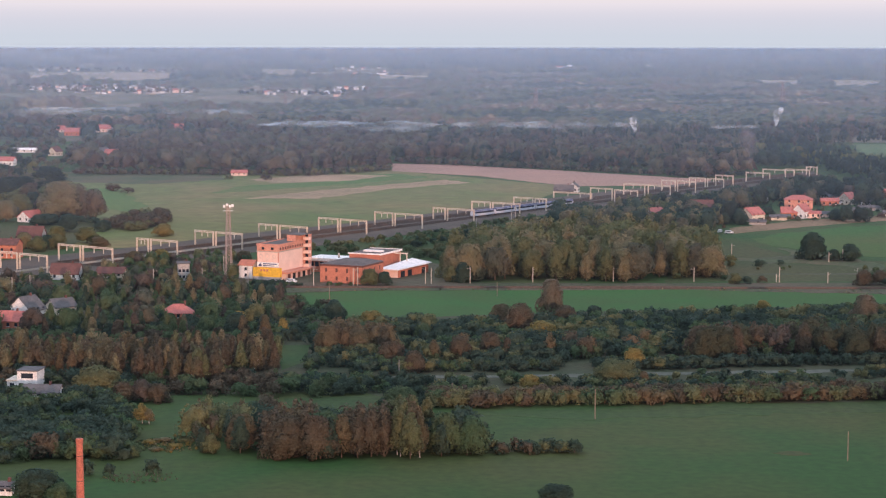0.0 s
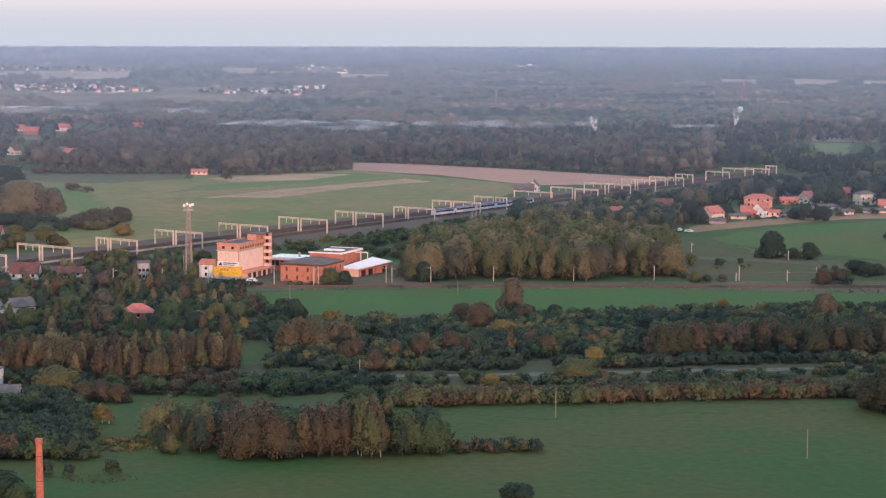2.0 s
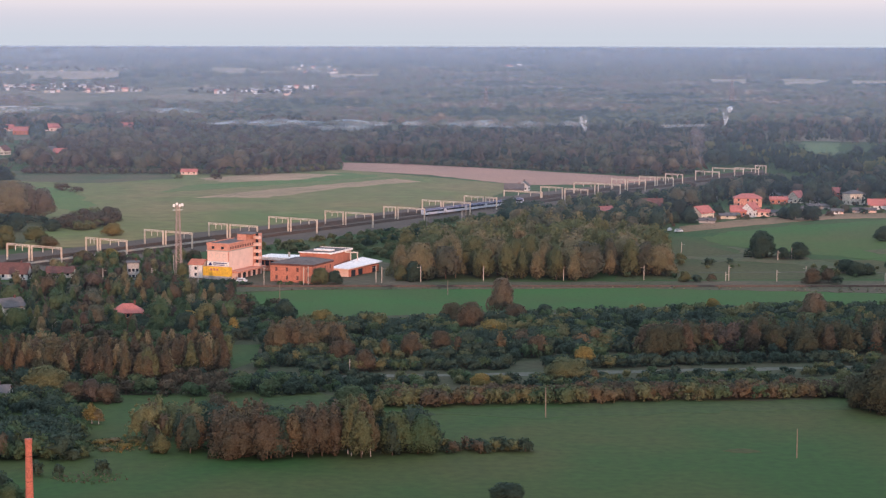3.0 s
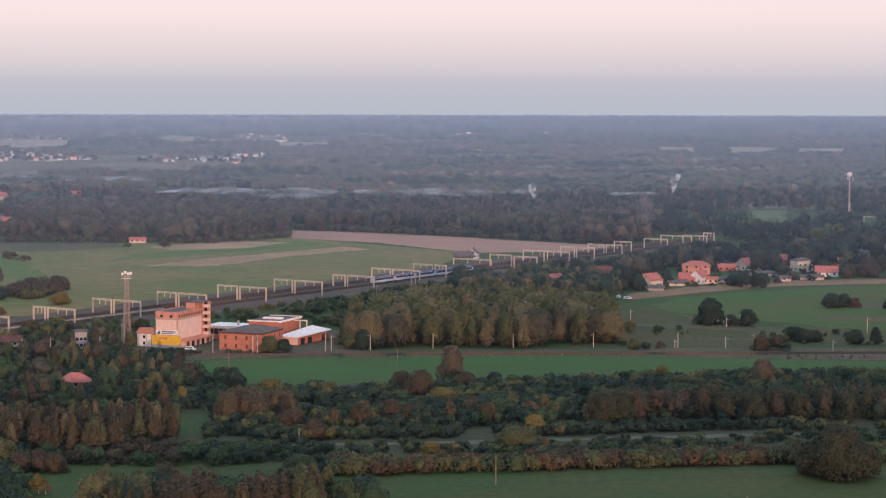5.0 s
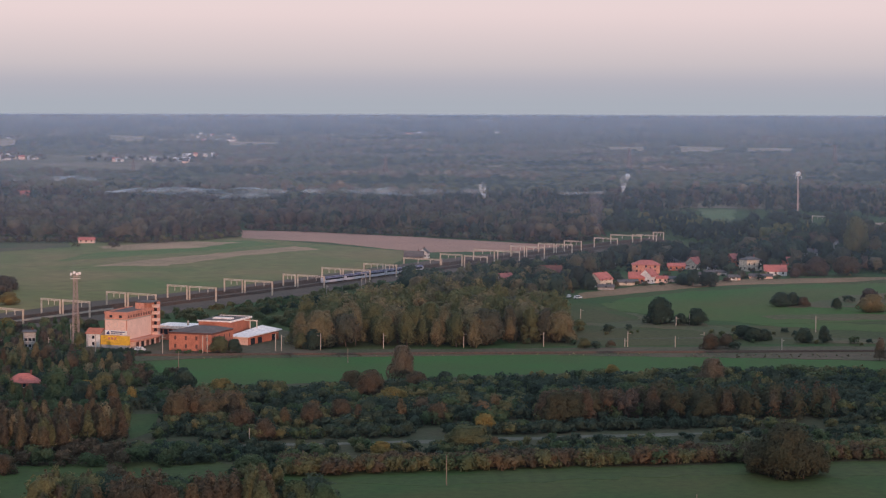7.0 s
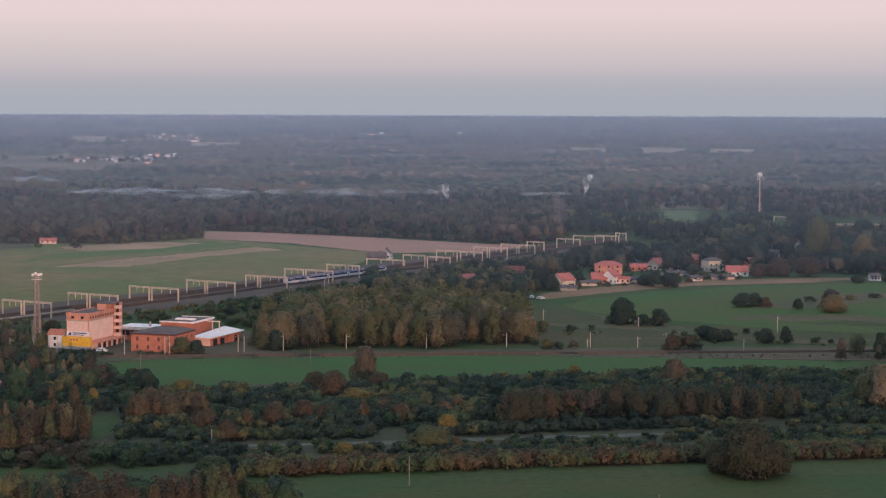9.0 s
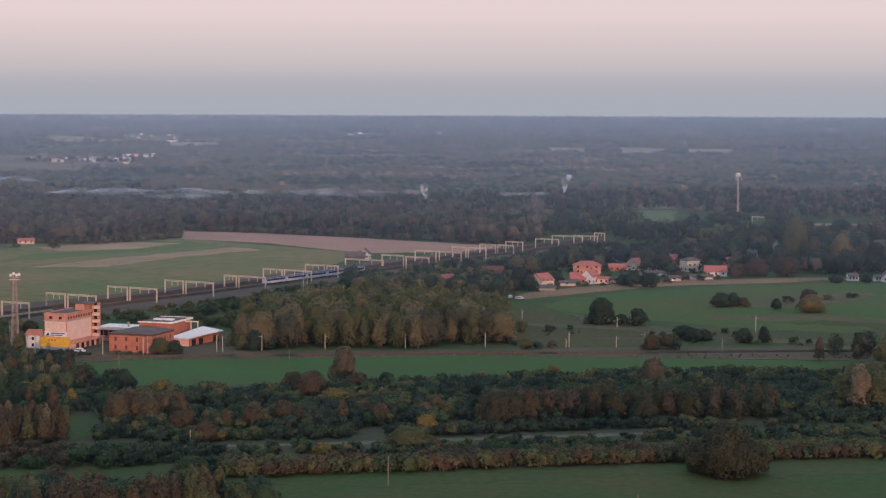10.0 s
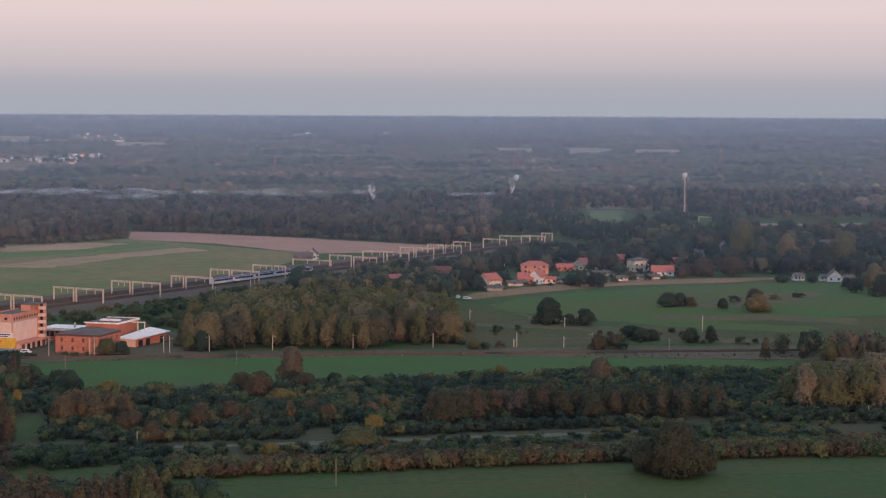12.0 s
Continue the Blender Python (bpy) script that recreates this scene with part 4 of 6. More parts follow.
def crown_arrays(seed, width, height, base, lobes, quads, size, spire=0.0, tips=True):
    """Leaf clumps on the outside of many small lobes: n x 6 x 3, three corners and their three normals. Metres, foot at z = 0."""
    rng = np.random.default_rng(seed)
    half = (height - base) / 2
    cz = base + half
    tallness = (height - base) / width
    cent, rad = [], []
    for i in range(lobes):
        # lobes fill an uneven egg; a spire narrows it upwards
        a, q = 2.4 * i + rng.uniform(-0.5, 0.5), -0.85 + 1.75 * (i + 0.5) / lobes + rng.uniform(-0.12, 0.12)
        slim = 1 - spire * (q + 1) / 2
        reach = math.sqrt(max(0.04, 1 - (0.9 * max(q, 0.35 * q)) ** 2)) * rng.uniform(0.35, 1.05) * slim
        cent.append((math.cos(a) * reach * width / 2, math.sin(a) * reach * width / 2, cz + q * half * 0.82))
        rad.append(rng.uniform(0.09, 0.235) * width * (0.45 + 0.55 * slim))
    # a few leading tips break the top
    for i in range(lobes // 5 if tips else 0):
        a, q = rng.uniform(0, 6.28), rng.uniform(0.0, 0.45)
        w, slim = q * width * (1 - spire), rng.uniform(0.07, 0.12)
        cent.append((math.cos(a) * w, math.sin(a) * w, height - slim * width - q * q * half * 1.6))
        rad.append(slim * width)
    cent, rad = np.array(cent), np.array(rad)
    lobes = len(rad)
    # many trial places on the lobes; those buried in a neighbouring lobe are dropped
    trial = quads * 7
    pick = rng.choice(lobes, trial, p=rad ** 2 / (rad ** 2).sum())
    d = rng.normal(size=(trial, 3)) + np.array((0, 0, 0.15))
    d /= np.linalg.norm(d, axis=1)[:, None]
    stretch = np.array((1, 1, min(1.6, max(0.8, tallness))))
    p = cent[pick] + d * (rad[pick] * (0.92 + 0.34 * rng.uniform(0, 1, trial) ** 2.2))[:, None] * stretch
    gap = np.linalg.norm((p[:, None, :] - cent[None]) / stretch, axis=2) / rad[None]
    gap[np.arange(trial), pick] = 9
    free = np.flatnonzero(gap.min(axis=1) > 0.92)
    keep = rng.choice(free, quads, replace=len(free) < quads)
    p, d = p[keep], d[keep]
    p[:, 2] = np.clip(p[:, 2], base * 0.5 + 0.1, height)
    # ragged sprays, longest upwards, tilted every way but facing outwards
    nrm = d + rng.normal(size=(quads, 3)) * 0.42
    nrm /= np.linalg.norm(nrm, axis=1)[:, None]
    nrm *= np.sign((nrm * d).sum(axis=1))[:, None]
    along = rng.normal(size=(quads, 3)) * 0.7 + np.array((0, 0, 1.0))
    along -= nrm * (along * nrm).sum(axis=1)[:, None]
    along /= np.linalg.norm(along, axis=1)[:, None]
    side = np.cross(along, nrm)
    s = (size * rng.uniform(0.5, 1.1, quads))[:, None]
    t = (size * rng.uniform(0.7, 1.9, quads))[:, None]
    corners = np.stack([p - side * s - along * t * 0.5, p + side * s - along * t * 0.4, p + along * t * 0.75], axis=1)
    corners[:, :, 2] = np.maximum(corners[:, :, 2], 0.02)
    whole = (p - np.array((0, 0, cz - half * 0.3))) / np.array((width / 2, width / 2, half))
    soft = d * 0.42 + whole * 0.6 + nrm * 0.25
    soft /= np.linalg.norm(soft, axis=1)[:, None]
    leaves = np.concatenate([corners, np.repeat(soft[:, None, :], 3, axis=1)], axis=1)
    return np.concatenate([leaves, inner_mass(cent, rad, stretch, cz, 3 if quads > 800 else 2, 0.95 if quads < 150 else 0.85)])


def trunk_mesh(seed, height, base, girth, material):
    rng = random.Random(seed)
    bm = bmesh.new()

    def limb(a, b, r1, r2):
        a, b = Vector(a), Vector(b)
        q = (b - a).to_track_quat("Z", "Y").to_matrix().to_4x4()
        bmesh.ops.create_cone(bm, cap_ends=True, segments=6, radius1=r1, radius2=r2, depth=(b - a).length,
                              matrix=Matrix.Translation((a + b) / 2) @ q)

    top = base + (height - base) * 0.7
    lean = (rng.uniform(-0.3, 0.3), rng.uniform(-0.3, 0.3), top)
    limb((0, 0, -0.3), lean, girth, girth * 0.3)
    for i in range(5):
        a, z = rng.uniform(0, 6.28), base + (top - base) * rng.uniform(0.0, 0.8)
        reach = height * rng.uniform(0.12, 0.22)
        limb((lean[0] * z / top, lean[1] * z / top, z), (math.cos(a) * reach, math.sin(a) * reach, z + reach * 0.9), girth * 0.4, girth * 0.12)
    me = bpy.data.meshes.new("trunk")
    bm.to_mesh(me)
    bm.free()
    me.materials.append(material)
    return me


FRONT = 0.2
# kind: crown width, height, crown base, lobes, clumps, clump size, spire, trunk girth
KINDS = {
    "round": (9.0, 10.0, 0.3, 44, 2600, 0.36, 0.3, 0.26),
    "tall": (6.0, 12.0, 0.3, 40, 2100, 0.31, 0.46, 0.20),
    "birch": (4.6, 12.0, 1.4, 32, 1600, 0.29, 0.62, 0.14),
    "willow": (12.0, 11.0, 0.1, 64, 4600, 0.36, 0.25, 0.40),
    "bush": (4.6, 3.4, 0.0, 13, 260, 0.33, 0.2, 0.10),
    "scrub": (6.0, 4.2, 0.0, 15, 170, 0.46, 0.2, 0.10),
    "light_round": (9.0, 10.0, 0.2, 30, 300, 0.58, 0.3, 0.26),
    "light_tall": (6.0, 12.0, 0.2, 24, 240, 0.54, 0.46, 0.20),
    "low": (6.0, 4.2, 0.0, 10, 40, 0.6, 0.2, 0.10),
    "wood": (15.0, 15.0, 0.0, 12, 56, 0.80, 0.2, 0.25),
    "pine": (5.8, 15.0, 0.6, 18, 70, 0.75, 0.7, 0.25),
}
QUADS = {k: [crown_arrays(17 * i + len(k), v[0], v[1], v[2], v[3], v[4], v[5], spire=v[6], tips=k != "wood") for i in range(4)] for k, v in KINDS.items()}
TRUNKS = {k: [trunk_mesh(i, v[1], max(0.4, v[2]), v[7], BIRCH if k == "birch" else BARK) for i in range(2)] for k, v in KINDS.items() if k in ("round", "tall", "birch", "willow", "bush")}
CROWNS = {}


def leaf_mesh(leaves, materials, index=None):
    me = bpy.data.meshes.new("crown")
    n = len(leaves)
    me.vertices.add(3 * n)
    me.vertices.foreach_set("co", np.ascontiguousarray(leaves[:, :3], dtype=np.float32).ravel())
    me.loops.add(3 * n)
    me.loops.foreach_set("vertex_index", np.arange(3 * n, dtype=np.int32))
    me.polygons.add(n)
    me.polygons.foreach_set("loop_start", np.arange(0, 3 * n, 3, dtype=np.int32))
    for m in materials:
        me.materials.append(m)
    if index is not None:
        me.polygons.foreach_set("material_index", np.ascontiguousarray(index, dtype=np.int32))
    me.update(calc_edges=True)
    a = me.attributes.new("custom_normal", "FLOAT_VECTOR", "POINT")
    a.data.foreach_set("vector", np.ascontiguousarray(leaves[:, 3:], dtype=np.float32).ravel())
    return me


WORDS = {"dark": "dark green", "green": "green", "olive": "olive-green", "brown": "autumn-brown", "rust": "rust-orange",
         "yellow": "yellow autumn", "tan": "tan autumn", "pine": "dusky pine-green", "umber": "umber-brown", "sage": "dull sage-green", "moss": "brownish olive", "pale": "pale tan", "grey": "pale grey-brown"}
SHAPES = {"round": "broad round tree", "tall": "tall upright tree", "birch": "slender pale-trunked birch", "willow": "wide spreading willow",
          "bush": "low bushy shrub"}
rng = random.Random(5)


def tree(kind, colour, x, y, height, width=0.0, where="standing in the open", group=""):
    """One tree: an empty at its foot, trunk and crown."""
    v, i = KINDS[kind], rng.randrange(4)
    key = (kind, colour, i)
    if key not in CROWNS:
        CROWNS[key] = leaf_mesh(QUADS[kind][i], [LEAF[colour]])
    top = new("shrub" if kind == "bush" else "tree")
    s, w = height / v[1], (width or height / v[1] * v[0]) / v[0]
    top.matrix_basis = Matrix.LocRotScale((x, y, ground_z(x, y)), Euler((0, 0, rng.uniform(0, 6.28))), (w, w, s))
    for name, me in (("trunk", TRUNKS[kind][i % 2]), ("crown", CROWNS[key])):
        new(name, me).parent = top
    tagged(top, f"{WORDS[colour]} {SHAPES[kind]} {where}", "shrub" if kind == "bush" else "tree", group)
    return top


def inside(x, y, pts):
    hit, j = False, len(pts) - 1
    for i in range(len(pts)):
        (xi, yi), (xj, yj) = pts[i], pts[j]
        if (yi > y) != (yj > y) and x < (xj - xi) * (y - yi) / (yj - yi) + xi:
            hit = not hit
        j = i
    return hit


def in_garden(x, y, among=GARDENS):
    """Houses keep an open garden on their sunny side."""
    for hx, hy, w, d, *open_to in among:
        r = math.hypot(hx, hy)
        depth = open_to[0] if open_to else min(50.0, max(9.0, (r - 500) * 0.13)) if r < 1400 else 105.0
        ux, uy = hx / r, hy / r
        along, across = (x - hx) * ux + (y - hy) * uy, (x - hx) * uy - (y - hy) * ux
        if -depth < along < d * 0.6 + 2 and abs(across) < w * 0.5 + 0.6:
            return True
    return False


def scatter(corners, spacing, seed, gardens=False):
    """Uneven places within a stretch of land, about spacing apart."""
    pts = [(corners[i], corners[i + 1]) for i in range(0, len(corners), 2)]
    r = random.Random(seed)
    xs, ys = [p[0] for p in pts], [p[1] for p in pts]
    out, y = [], min(ys)
    while y < max(ys):
        x = min(xs) + r.uniform(0, spacing)
        while x < max(xs):
            px, py = x + r.uniform(-0.45, 0.45) * spacing, y + r.uniform(-0.45, 0.45) * spacing
            if inside(px, py, pts) and (gardens or not in_garden(px, py)):
                out.append((px, py))
            x += spacing * r.uniform(0.8, 1.25)
        y += spacing * 0.85
    return out


def grove(label, corners, spacing, kinds, colours, low, high, seed, where="in a grove", group=""):
    """Trees over a stretch of land: those of the front single, the dense rest joined."""
    r = random.Random(seed)
    spots = sorted(scatter(corners, spacing, seed), key=lambda p: math.hypot(*p))
    front = max(6, int(len(spots) * FRONT))
    rest = spots[front:]
    if rest:
        thicket("tree_stand", f"dense mixed trees {where}", rest, spacing, [("light_" + k if "light_" + k in KINDS else k) for k in kinds], colours, low, high, seed)
    for x, y in spots[:front]:
        tree(r.choice(kinds), r.choice(colours), x, y, r.uniform(low, high), where=where, group=group or label)


def thicket(name, label, corners, spacing, kinds, colours, low, high, seed, gaps=0.0, gardens=False):
    """Growth that nobody could count, joined: many plants of several kinds and tints."""
    r = random.Random(seed)
    mats, chunks, index = list(dict.fromkeys(colours)), [], []
    for x, y in (corners if isinstance(corners[0], tuple) else scatter(corners, spacing, seed, gardens)):
        if gaps and noise.noise((x * 0.035, y * 0.035, seed)) < gaps - 0.5:
            continue
        k = r.choice(kinds)
        v = KINDS[k]
        q = QUADS[k][r.randrange(4)]
        s = r.uniform(low, high) / v[1]
        w = s * r.uniform(0.85, 1.25)
        a = r.uniform(0, 6.28)
        c, d = math.cos(a) * w, math.sin(a) * w
        m = np.array(((c, d, 0), (-d, c, 0), (0, 0, s)))
        placed = q @ m
        placed[:, :3] += np.array((x, y, ground_z(x, y)))
        chunks.append(placed)
        # tints run in drifts, as plants of one sort stand together
        t = noise.noise((x * 0.02, y * 0.02, seed + 3.3)) * 0.9 + 0.5 + r.uniform(-0.48, 0.48)
        index.append(np.full(len(q), mats.index(colours[max(0, min(len(colours) - 1, int(t * len(colours))))])))
    me = leaf_mesh(np.concatenate(chunks), [LEAF[c] for c in mats], np.concatenate(index))
    me.name = name
    return tagged(new(name, me), label, "woods" if "wood" in name else "shrubs", kind="stuff")


GARDENS += [(456.4, 1728.7, 22, 10, 120), (380, 1752, 34, 10, 95), (-393, 2125, 16, 12, 220), (-373, 2202, 18, 10, 260), (-421, 2201, 12, 9, 240), (-286, 1730, 13, 10, 150), (-304, 1780, 12, 8, 150), (-296, 2230, 13, 10, 260)]
# thickets in the foreground and middle distance
thicket("hedge_thicket", "brown and rust hedge of dense shrubs along the field", [-4, 560, -4, 571, 19, 573, 131, 583, 136, 582, 168, 590, 242, 593, 234, 574, 164, 575, 133, 570, 129, 573, 51, 565, 11, 560], 3.2, ["bush", "bush", "scrub"], ["olive", "brown", "green", "rust", "brown", "olive"], 3.2, 4.9, 11)
thicket("shrub_thicket", "dark green shrubs behind the brown hedge", [-17, 555, -17, 574, -4, 589, 20, 597, 37, 599, 136, 606, 135, 602, 249, 612, 242, 594, 136, 582, 131, 583, 36, 575, -4, 569, -7, 557], 4.4, ["bush", "scrub"], ["dark", "green", "olive", "green", "dark"], 2.2, 4.2, 12, 0.3)
thicket("shrub_thicket", "dark green band of low willow shrubs", [-32, 615, -26, 628, 39, 633, 144, 642, 183, 642, 181, 635, 142, 632, 143, 636, 75, 627, 3, 620], 4.0, ["bush", "scrub"], ["dark", "dark", "green", "olive"], 2.6, 4.0, 13, 0.15)
thicket("scrub_thicket", "dark shrubs below the pale willows", [181, 644, 211, 671, 273, 671, 257, 632, 200, 635], 5.2, ["scrub", "bush"], ["dark", "green", "dark"], 2.4, 4.4, 55, 0.1)
thicket("shrub_thicket", "low dark shrubs below the pale track", [119, 608, 121, 620, 178, 626, 254, 625, 247, 608, 173, 608], 5.0, ["bush", "scrub"], ["dark", "green", "dark", "olive"], 1.6, 3.4, 56, 0.25)
thicket("shrub_thicket", "low dark shrubs below the pale track", [-1, 595, -1, 605, 55, 610, 139, 620, 136, 606, 54, 598], 5.2, ["bush", "scrub"], ["dark", "green", "dark", "olive"], 1.6, 3.2, 57, 0.35)
thicket("shrub_thicket", "dark shrubs on the rough strip", [-48, 589, -46, 603, -4, 607, -4, 589, -24, 580], 4.6, ["bush", "scrub"], ["dark", "dark", "green"], 2.2, 4.0, 20, 0.3)
thicket("scrub_thicket", "deep dark green thicket of shrubs and young trees", [-43, 625, -44, 682, -33, 715, -5, 723, 45, 732, 97, 745, 171, 764, 214, 755, 241, 744, 218, 673, 186, 653, 146, 652, 40, 642, -26, 630], 5.4, ["scrub", "scrub", "bush"], ["dark", "dark", "green", "dark", "olive"], 3.0, 5.2, 14, 0.12)
thicket("shrub_thicket", "dark green shrubs and garden hedges", [-136, 479, -163, 579, -110, 579, -89, 562, -76, 489, -92, 489], 4.4, ["bush", "scrub"], ["dark", "dark", "green"], 2.6, 4.6, 15, 0.25)
thicket("scrub_thicket", "mixed green and brown undergrowth among the trees", [-172, 579, -245, 831, -157, 831, -93, 851, -64, 796, -37, 747, -44, 690, -57, 675, -54, 619, -24, 589, -30, 575, -75, 580], 6.0, ["scrub", "bush"], ["dark", "green", "green", "brown"], 2.6, 5.0, 16, 0.2)
thicket("shrub_thicket", "weeds and shrubs beside the railway yard", [-95, 915, -63, 989, -1, 1070, 48, 1151, 68, 1110, 21, 990, 2, 916, -18, 964, -61, 963], 6.0, ["bush", "scrub"], ["dark", "green", "olive"], 2.2, 4.2, 17, 0.4)
thicket("shrub_thicket", "green bushes along the meadow", [-187, 1101, -182, 1160, -164, 1171, -154, 1121, -168, 1069], 5.5, ["scrub", "bush"], ["dark", "olive", "brown"], 3.0, 6.0, 18)
thicket("shrub_thicket", "scattered dark bushes in the dull meadow", [109, 965, 166, 917, 336, 868, 324, 837, 124, 861, 97, 856], 12, ["bush", "scrub"], ["dark", "olive", "green"], 1.4, 3.4, 19, 0.55)

thicket("weed_growth", "yellow-flowering weeds grown over the clearing", [-80, 502, -79, 514, -70, 519, -62, 513, -61, 502, -70, 497], 1.5, ["low"], ["yellow", "olive", "tan", "green", "olive", "yellow"], 0.35, 0.85, 71, 0.2, True)
thicket("shrub_thicket", "dark hedge of trees beside the brick chimney", [-124, 489, -124, 520, -98, 520, -83, 517, -80, 491], 4.2, ["bush", "scrub"], ["dark", "dark", "green", "brown"], 4.0, 6.5, 72, 0.05, True)

thicket("weed_growth", "low weeds and brambles on the railway bank", [-80, 818, -20, 827, 52, 830, 190, 826, 300, 812, 300, 800, 182, 812, 98, 826, -34, 822], 3.6, ["low"], ["olive", "brown", "green", "tan", "brown"], 0.3, 0.8, 73, 0.42, True)
thicket("shrub_thicket", "low dark shrubs before the yellow shop front", [-84, 838, -83, 846, -62, 844, -60, 838], 2.6, ["scrub"], ["dark", "green", "dark"], 1.0, 2.2, 76, 0.1, True)
thicket("shrub_thicket", "low dark shrubs along the yard's edge", [-54, 836, -52, 841, -14, 846, -12, 842], 4.0, ["scrub"], ["dark", "olive", "green"], 0.8, 1.8, 77, 0.45, True)

def rubble():
    """Broken stones and bare soil grown over with grass."""
    r, bm = random.Random(8), bmesh.new()
    for i in range(150):
        a, q = r.uniform(0, 6.28), math.sqrt(r.random())
        x, y, size = -72.5 + 8.5 * q * math.cos(a), 470.5 + 6.5 * q * math.sin(a), r.uniform(0.12, 0.42)
        m = Matrix.LocRotScale((x, y, size * 0.25), Euler((r.uniform(0, 3), r.uniform(0, 3), r.uniform(0, 3))), (size, size * r.uniform(0.5, 0.9), size * r.uniform(0.35, 0.7)))
        bmesh.ops.create_cube(bm, size=1, matrix=m)
    tagged(part("rubble", bm, RUBBLE, None), "grey-brown broken stones on the clearing", "rubble", kind="stuff")


rubble()
thicket("weed_growth", "dull weeds grown over the rubble", [-82, 466, -80, 477, -66, 478, -62, 468, -70, 462], 1.6, ["low"], ["brown", "olive", "green", "brown"], 0.25, 0.6, 78, 0.3, True)

# groves of single trees
grove("trees of the field copse", [-44, 491, -45, 510, -33, 514, -30, 489], 3.2, ["tall", "tall", "round"], ["brown", "brown", "rust"], 9, 12, 21, "in a copse on the field")
grove("trees of the field copse", [-33, 489, -33, 508, -26, 508, -25, 489], 3.5, ["round", "tall"], ["dark", "green"], 8, 11, 22, "in a copse on the field")
grove("trees of the field copse", [-26, 491, -26, 511, -14, 511, -13, 491], 3.5, ["tall"], ["brown", "rust", "brown"], 10, 12.5, 23, "in a copse on the field")
grove("trees of the field copse", [-13, 491, -14, 511, -3, 511, -3, 491], 3.5, ["birch", "tall"], ["rust", "rust", "olive"], 11, 13.5, 24, "in a copse on the field")
grove("trees of the field copse", [-3, 493, -3, 510, 9, 507, 9, 496], 3.5, ["round", "tall"], ["dark", "dark", "green"], 7.5, 10.5, 25, "in a copse on the field")
grove("shrubs beside the copse", [10, 496, 11, 502, 36, 503, 35, 498], 2.8, ["bush"], ["brown", "olive", "dark"], 2.0, 3.4, 26, "in a row on the field")
grove("trees beside the clearing", [-63, 496, -66, 537, -48, 549, -44, 496], 6.2, ["round", "tall"], ["olive", "brown", "dark", "rust"], 4.5, 9.5, 27, "beside the rough clearing")
grove("birch row", [-148, 611, -144, 641, -97, 636, -53, 641, -52, 617, -77, 589, -119, 607], 5.0, ["birch", "birch", "tall"], ["rust", "brown", "tan", "brown", "olive", "rust"], 8.5, 12, 28, "in a dense autumn row")
grove("garden trees", [-181, 703, -200, 812, -149, 822, -112, 813, -64, 796, -58, 690, -103, 675, -143, 690], 9.5, ["round", "tall", "birch"], ["green", "dark", "sage", "green", "umber", "dark", "green", "brown", "olive", "tan"], 6, 10, 29, "among the gardens")
grove("garden trees", [-204, 850, -157, 867, -142, 915, -100, 963, -87, 861, -113, 822, -158, 813], 9.0, ["round", "tall"], ["green", "umber", "olive", "sage", "tan"], 4, 7, 30, "beside the railway yard")
grove("trees of the grove", [-1, 852, 2, 916, 27, 977, 48, 1012, 100, 1012, 126, 952, 125, 873, 77, 852], 9.5, ["tall", "round", "tall"], ["olive", "tan", "olive", "tan", "sage", "olive"], 11, 18, 31, "in a tall autumn grove")
grove("dark trees behind the grove", [54, 1071, 66, 1151, 114, 1163, 145, 1145, 155, 1078, 93, 1032], 9.5, ["round", "tall"], ["dark", "olive", "sage", "tan", "dark"], 7, 13, 32, "beside the railway")
grove("brown trees in the thicket", [-42, 651, -42, 675, -18, 675, -17, 651], 6.0, ["round", "tall"], ["brown", "brown", "rust"], 8, 10.5, 33, "standing in the thicket")
grove("brown trees in the thicket", [-15, 636, -12, 659, 80, 672, 78, 656, 21, 642], 12.0, ["round", "tall"], ["brown", "rust", "dark"], 6, 8.5, 34, "standing in the thicket")
grove("brown trees in the thicket", [81, 642, 86, 663, 117, 666, 114, 647], 6.0, ["tall", "tall", "round"], ["brown", "umber", "moss", "brown"], 8.5, 11.5, 35, "standing in the thicket")
grove("dark trees in the thicket", [114, 649, 118, 671, 152, 676, 185, 666, 181, 649], 6.5, ["tall", "tall", "round"], ["brown", "moss", "dark", "moss"], 8.5, 11.5, 36, "standing in the thicket")
thicket("wood", "dull trees around the houses by the meadow", [-418, 1580, -613, 2321, -292, 2327, -258, 2012, -328, 1771, -293, 1582], 17, ["wood", "low"], ["sage", "umber", "pine", "sage"], 4, 8, 47, 0.38)
grove("pale willows", [212, 661, 221, 684, 255, 697, 287, 694, 268, 649], 8.5, ["willow", "round", "tall"], ["pale", "tan", "pale", "olive"], 10, 17, 37, "beyond the thicket")
grove("trees by the meadow", [238, 796, 254, 833, 306, 838, 322, 831, 306, 790], 11.0, ["round", "tall"], ["olive", "dark", "sage", "grey"], 6, 11, 38, "beyond the thicket")
